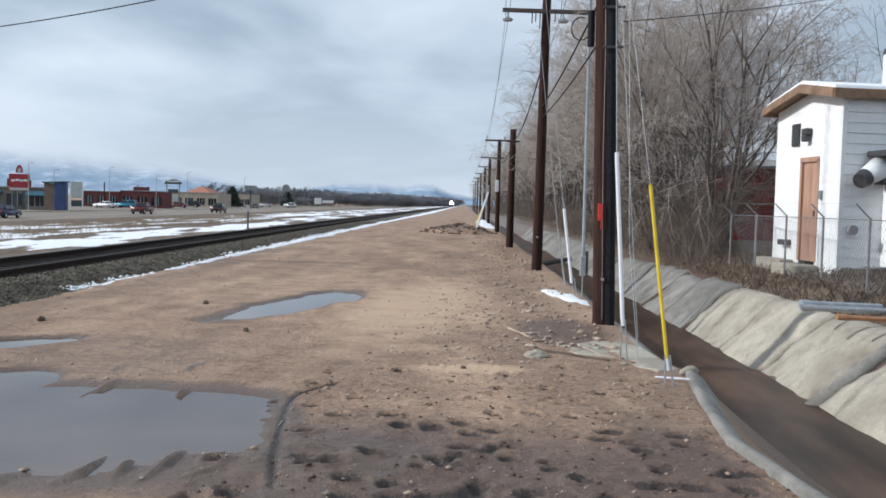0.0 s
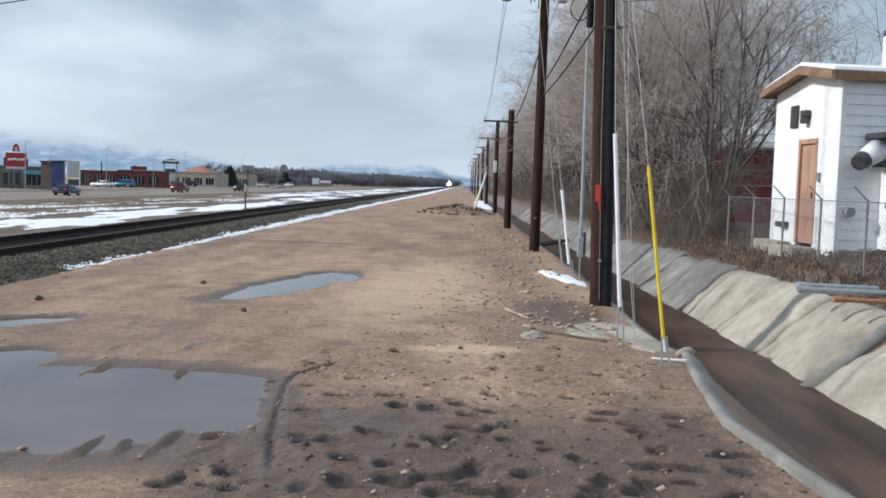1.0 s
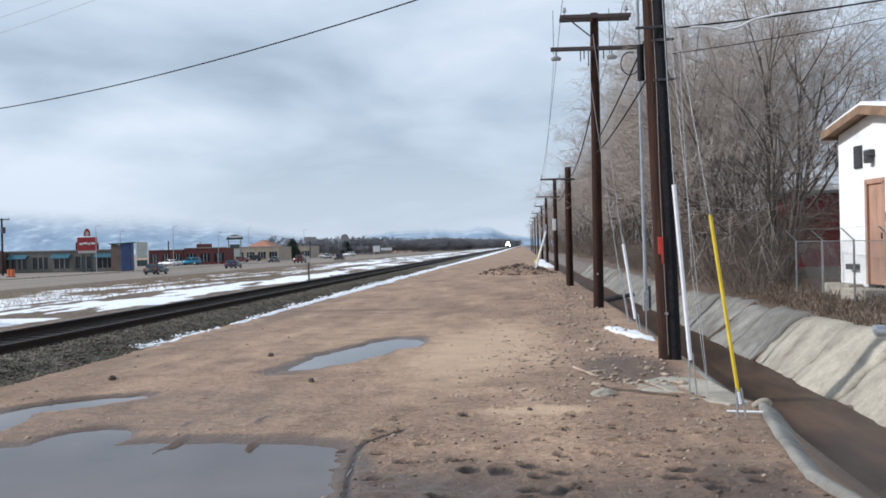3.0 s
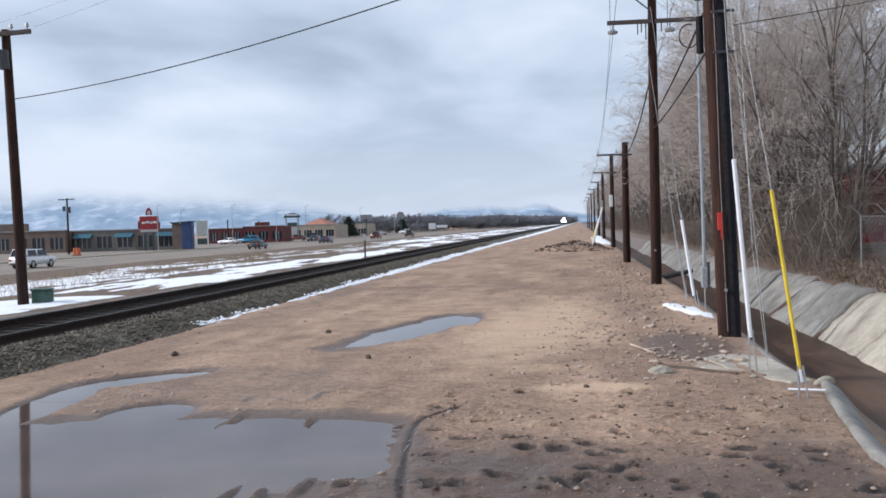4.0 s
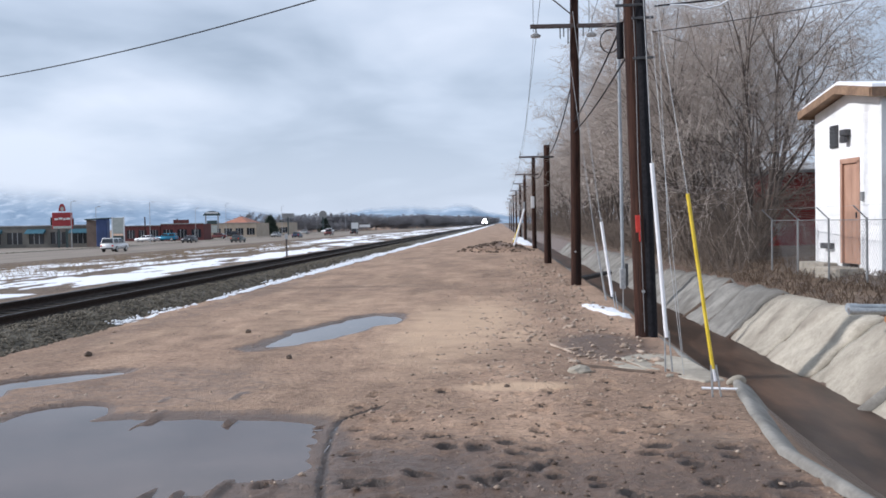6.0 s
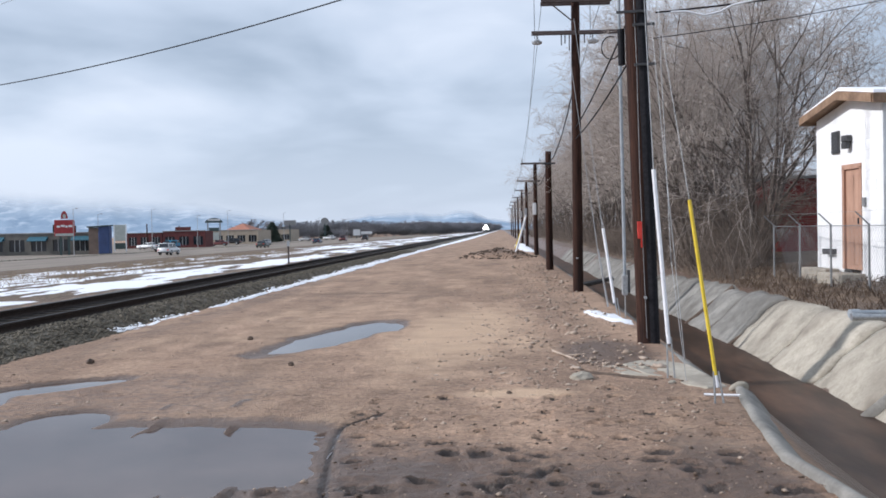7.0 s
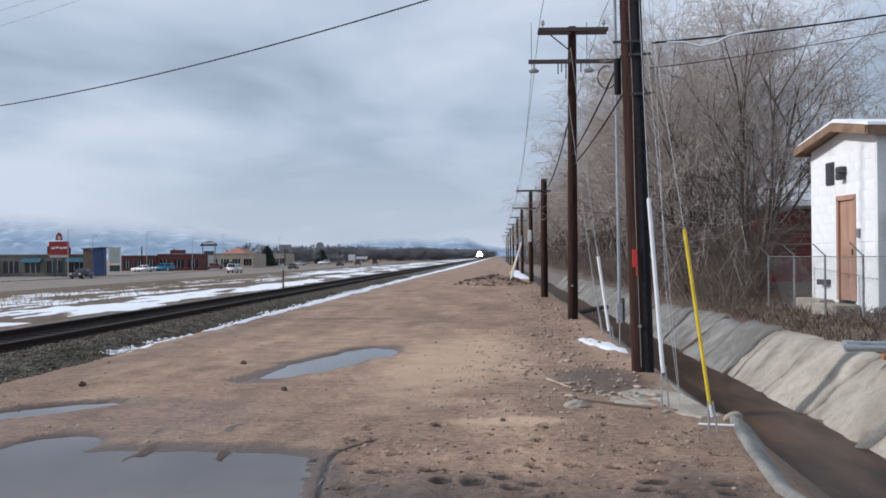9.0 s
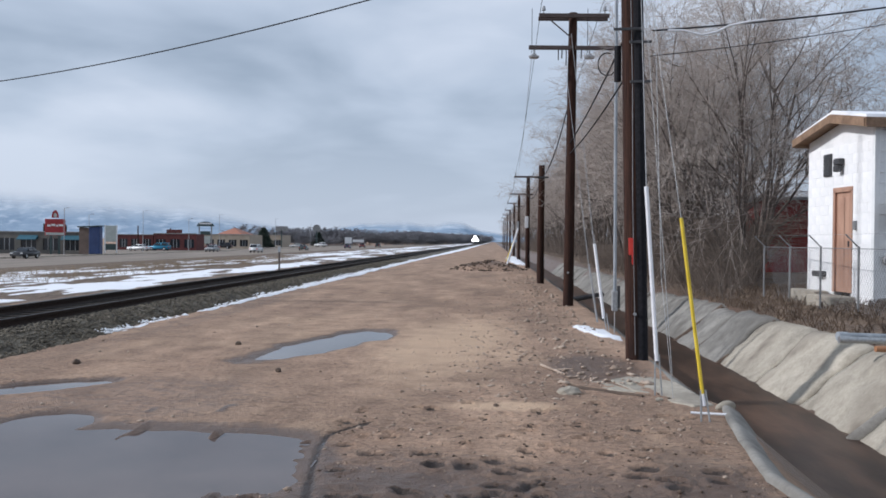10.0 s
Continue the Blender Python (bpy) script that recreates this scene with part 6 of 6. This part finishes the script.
def car(label, colour, kind="sedan", m=None, group="cars on the road"):
    """A car that faces +y, with its origin on the road under its middle."""
    ob = holder("car", label, "car", m, group)
    ma = paint("car_paint_%d_%d_%d" % tuple(int(v * 100) for v in colour), colour)
    if kind == "suv":
        low = [(-2.35, 0.35), (2.35, 0.35), (2.4, 0.7), (2.3, 0.98), (1.2, 1.06), (-2.35, 1.06), (-2.42, 0.7)]
        cab = [(1.15, 1.04), (0.55, 1.70), (-2.05, 1.76), (-2.32, 1.04)]
        wheels, r = (-1.45, 1.45), 0.37
    elif kind == "pickup":
        low = [(-2.75, 0.4), (2.6, 0.4), (2.65, 0.75), (2.55, 1.05), (1.4, 1.12), (-2.75, 1.12)]
        cab = [(1.35, 1.1), (0.7, 1.78), (-0.75, 1.80), (-0.95, 1.1)]
        wheels, r = (-1.7, 1.65), 0.39
    else:
        low = [(-2.25, 0.28), (2.25, 0.28), (2.3, 0.55), (2.15, 0.80), (1.1, 0.92), (-1.7, 0.95), (-2.25, 0.88), (-2.3, 0.55)]
        cab = [(1.05, 0.9), (0.25, 1.40), (-1.05, 1.42), (-1.75, 0.93)]
        wheels, r = (-1.4, 1.4), 0.32
    W = 0.9

    def sweep(prof, w0, w1):
        bm = bmesh.new()
        zs = [p[1] for p in prof]
        lo, hi = min(zs), max(zs)
        L, Rr = [], []
        for y, z in prof:
            w = w0 + (w1 - w0) * (z - lo) / (hi - lo)
            L.append(bm.verts.new((-w, y, z)))
            Rr.append(bm.verts.new((w, y, z)))
        bm.faces.new(L)
        bm.faces.new(Rr[::-1])
        n = len(prof)
        for i in range(n):
            bm.faces.new((L[i], Rr[i], Rr[(i + 1) % n], L[(i + 1) % n]))
        bmesh.ops.recalc_face_normals(bm, faces=bm.faces)
        bmesh.ops.bevel(bm, geom=bm.edges[:], offset=0.05, segments=2, affect="EDGES")
        return bm

    smooth(part("body", sweep(low, W, W - 0.03), ma, ob))
    cabin = smooth(part("cabin", sweep(cab, W - 0.04, W - 0.2), ma, ob))
    zb, zt = cab[0][1], max(p[1] for p in cab)
    y0, y1 = cab[3][0] + (cab[2][0] - cab[3][0]) * 0.5, cab[0][0] - (cab[0][0] - cab[1][0]) * 0.5
    h0, h1 = zb + 0.10, zt - 0.12
    for s in (-1, 1):
        for a, b in ((y0 + 0.1, (y0 + y1) / 2 - 0.06), ((y0 + y1) / 2 + 0.06, y1 - 0.08)):
            xa, xb = s * (W - 0.055), s * (W - 0.165)
            part("side_window", prism([(xa, a, h0), (xa, b + 0.12 * (b > 0), h0), (xb, b - 0.1, h1), (xb, a + 0.08, h1)], (s * 0.02, 0, 0)), DARK_GLASS, cabin)
    for (ya, za), (yb, zb2), sgn in ((cab[0], cab[1], 1), (cab[3], cab[2], -1)):
        p0, p1 = (ya + (yb - ya) * 0.12, za + (zb2 - za) * 0.12), (ya + (yb - ya) * 0.88, za + (zb2 - za) * 0.88)
        part("windscreen", prism([(-W + 0.16, p0[0], p0[1]), (W - 0.16, p0[0], p0[1]), (W - 0.27, p1[0], p1[1]), (-W + 0.27, p1[0], p1[1])], (0, 0.02 * sgn, 0.015)), DARK_GLASS, cabin)
    for y in wheels:
        for s in (-1, 1):
            wh = smooth(part("wheel", rod(bmesh.new(), (s * (W - 0.2), y, r), (s * (W + 0.02), y, r), r, n=20), RUBBER, ob))
            part("rim", rod(bmesh.new(), (s * (W + 0.02), y, r), (s * (W + 0.035), y, r), r * 0.62, r * 0.5, 14), CHROME, wh)
    yf, yr = max(p[0] for p in low), min(p[0] for p in low)
    for s in (-1, 1):
        part("headlight", boxed(s * 0.66 - 0.17, s * 0.66 + 0.17, yf - 0.12, yf + 0.012, 0.62, 0.78, bevel=0.02), SIGN_WHITE, ob)
        part("tail_light", boxed(s * 0.72 - 0.12, s * 0.72 + 0.12, yr - 0.012, yr + 0.1, 0.68, 0.86, bevel=0.02), RED_TAG, ob)
    part("bumper", boxed(-0.8, 0.8, yf - 0.06, yf + 0.05, 0.36, 0.52, bevel=0.03), DARK_METAL, ob)
    part("bumper", boxed(-0.8, 0.8, yr - 0.05, yr + 0.06, 0.36, 0.52, bevel=0.03), DARK_METAL, ob)
    return ob


AWAY, TOWARDS = -49.0, -60.0
DARK, SILVER, WHITE, NAVY, GREENISH, MAROON = (0.025, 0.026, 0.03), (0.3, 0.31, 0.32), (0.72, 0.73, 0.74), (0.02, 0.03, 0.07), (0.05, 0.06, 0.055), (0.12, 0.03, 0.03)
car_a = car("dark maroon pickup truck driving on the road", MAROON, "pickup")
car_b = car("dark navy sedan driving on the road", NAVY)
car_c = car("dark grey-green sedan driving on the road", GREENISH)
car_d = car("white sport utility vehicle driving on the road", WHITE, "suv")
car_e = car("black sedan driving on the road", DARK)
car_f = car("dark pickup truck driving far along the road", DARK, "pickup")
car_g = car("silver car driving on the road", SILVER)
for x, y, c, k, a, lb in ((-74, 195, WHITE, "sedan", 80, "white sedan parked by the shops"), (-72.8, 204, (0.03, 0.22, 0.36), "suv", 85, "blue van parked by the brick shop"), (-73.7, 256, DARK, "suv", 90, "black sport utility vehicle parked by the tan shop"), (-70, 232, MAROON, "sedan", 95, "maroon sedan parked by the brick shop"), (-69, 330, SILVER, "sedan", 80, "silver sedan parked far along the road"), (-68, 372, WHITE, "suv", 75, "white vehicle parked far along the road")):
    car(lb, c, k, pose(x, y, RZ + 0.06, 0, 0, a), "parked cars")

# ---- train ----
train = holder("train", "dark freight train approaching with its headlight lit", "train")
loco = part("locomotive", boxed(-1.5, 1.5, 0, 20, 1.0, 3.4, bevel=0.15), LOCO, train, "black diesel locomotive")
part("cab", boxed(-1.52, 1.52, 2.2, 5.0, 3.3, 4.6, bevel=0.12), LOCO, loco)
part("nose", boxed(-1.1, 1.1, -0.5, 2.4, 1.0, 3.1, bevel=0.2), LOCO, loco)
part("plough", prism([(-1.4, -0.6, 0.1), (1.4, -0.6, 0.1), (1.4, 0.2, 1.0), (-1.4, 0.2, 1.0)], (0, 0.3, 0)), DARK_METAL, loco)
part("windscreen", boxed(-1.2, 1.2, 2.14, 2.22, 3.8, 4.4), DARK_GLASS, loco)
for y in (3.5, 16.0):
    part("bogie", boxed(-1.3, 1.3, y - 2.0, y + 2.0, 0.1, 1.05, bevel=0.1), DARK_METAL, loco)
# lamp discs are far oversized, so that their shape carries the glare
part("headlight", rod(bmesh.new(), (0, -0.62, 3.3), (0, -0.5, 3.3), 0.85, n=24), HEADLIGHT, loco, "blazing white headlight, oversized for its glare")
# two lower discs added to give the glare its triangular outline
for x in (-0.95, 0.95):
    part("ditch_light", rod(bmesh.new(), (x, -0.75, 2.0), (x, -0.6, 2.0), 0.7, n=20), HEADLIGHT, loco, "white ditch light, added and oversized for the glare")
for k in range(9):
    w = part("wagon", boxed(-1.5, 1.5, 21 + k * 17, 36.5 + k * 17, 1.1, 4.3, bevel=0.12), LOCO, train, "dark hopper wagon")
    for y in (23.5, 34):
        part("bogie", boxed(-1.2, 1.2, y + k * 17 - 1.2, y + k * 17 + 1.2, 0.1, 1.1, bevel=0.08), DARK_METAL, w)

# ---- stray stones, sticks and clods on the yard ----


def rock(x, y, size, flat, material, label, seed):
    bm = bmesh.new()
    bmesh.ops.create_icosphere(bm, subdivisions=2, radius=1.0)
    for v in bm.verts:
        v.co *= 1 + 0.35 * noise.noise(v.co * 1.4 + Vector((seed, 0, 0)))
        v.co = Vector((v.co.x * size, v.co.y * size * 0.75, v.co.z * size * flat))
    ob = tagged(part("stone", bm, material), label, "stone", "stones on the yard")
    ob.location = (x, y, ground_z(x, y) + size * flat * 0.35)
    ob.rotation_euler = (0, 0, seed)


rock(0.92, 11.25, 0.17, 0.35, CONCRETE, "pale flat stone on the earth", 1)
for k, (x, y, s, f, ma, lb) in enumerate(((-2.86, 12.6, 0.055, 0.8, MUD_CLOD, "dark clod of mud"), (-4.3, 15.9, 0.06, 0.8, MUD_CLOD, "dark clod of mud"), (0.4, 14.2, 0.05, 0.6, PEBBLE, "pale stone on the earth"), (0.9, 17.0, 0.06, 0.6, PEBBLE, "pale stone on the earth"), (0.3, 19.5, 0.05, 0.6, PEBBLE, "pale stone on the earth"), (1.2, 21.5, 0.07, 0.5, PEBBLE, "pale stone on the earth"), (0.05, 10.3, 0.04, 0.6, MUD_CLOD, "dark clod of mud"), (1.75, 12.0, 0.06, 0.5, CONCRETE, "chip of concrete beside the slab"), (1.9, 10.9, 0.05, 0.5, CONCRETE, "chip of concrete beside the slab"), (-5.9, 13.2, 0.07, 0.7, MUD_CLOD, "dark clod of mud"))):
    rock(x, y, s, f, ma, lb, k + 2)
stick = holder("stick", "pale broken stick lying on the earth", "stick")
part("stem", rod(bmesh.new(), (0.70, 13.6, 0.05), (0.98, 12.7, 0.04), 0.018, 0.012, 6), PEBBLE, stick)
part("twig", rod(bmesh.new(), (0.85, 13.1, 0.05), (1.1, 12.95, 0.09), 0.01, 0.006, 6), PEBBLE, stick)
plank = holder("plank", "dark half-buried plank beside the flat slab", "plank")
part("board", rod(bmesh.new(), (0.95, 11.75, 0.0), (1.75, 11.1, 0.01), 0.05, 0.035, 6), MUD_CLOD, plank)
pipe = holder("pipe", "thin white pipe lying by the yellow guard", "pipe")
part("tube", rod(bmesh.new(), (2.06, 9.95, 0.05), (2.44, 9.87, 0.05), 0.013, n=8), WHITE_PVC, pipe)


def motions():
    """Everything that moves: the traffic and the train."""
    def drive(thing, lane, y0, speed, turn):
        walk(thing, [(t, pose(lane, y0 + speed * t, RZ, 0, 0, turn)) for t in (0.0, 5.0, 10.0)])

    drive(car_a, AWAY, 144.3, 21.0, 0)
    walk(car_b, [(t, pose(AWAY, y, RZ)) for t, y in ((0.0, 100.5), (1.0, 117.5), (2.5, 147.5), (4.5, 193.0), (10.0, 318.0))])
    drive(car_c, AWAY, 72.8, 17.1, 0)
    drive(car_d, AWAY, 3.8, 19.07, 0)
    drive(car_e, TOWARDS, 273.0, -15.4, 180)
    drive(car_f, -46.0, 178.0, 20.0, 0)
    drive(car_g, TOWARDS, 330.0, -13.0, 180)
    walk(train, [(t, pose(TRACK_X, 730 - 25.0 * t, RAIL_Z)) for t in (0.0, 5.0, 10.0)])


motions()
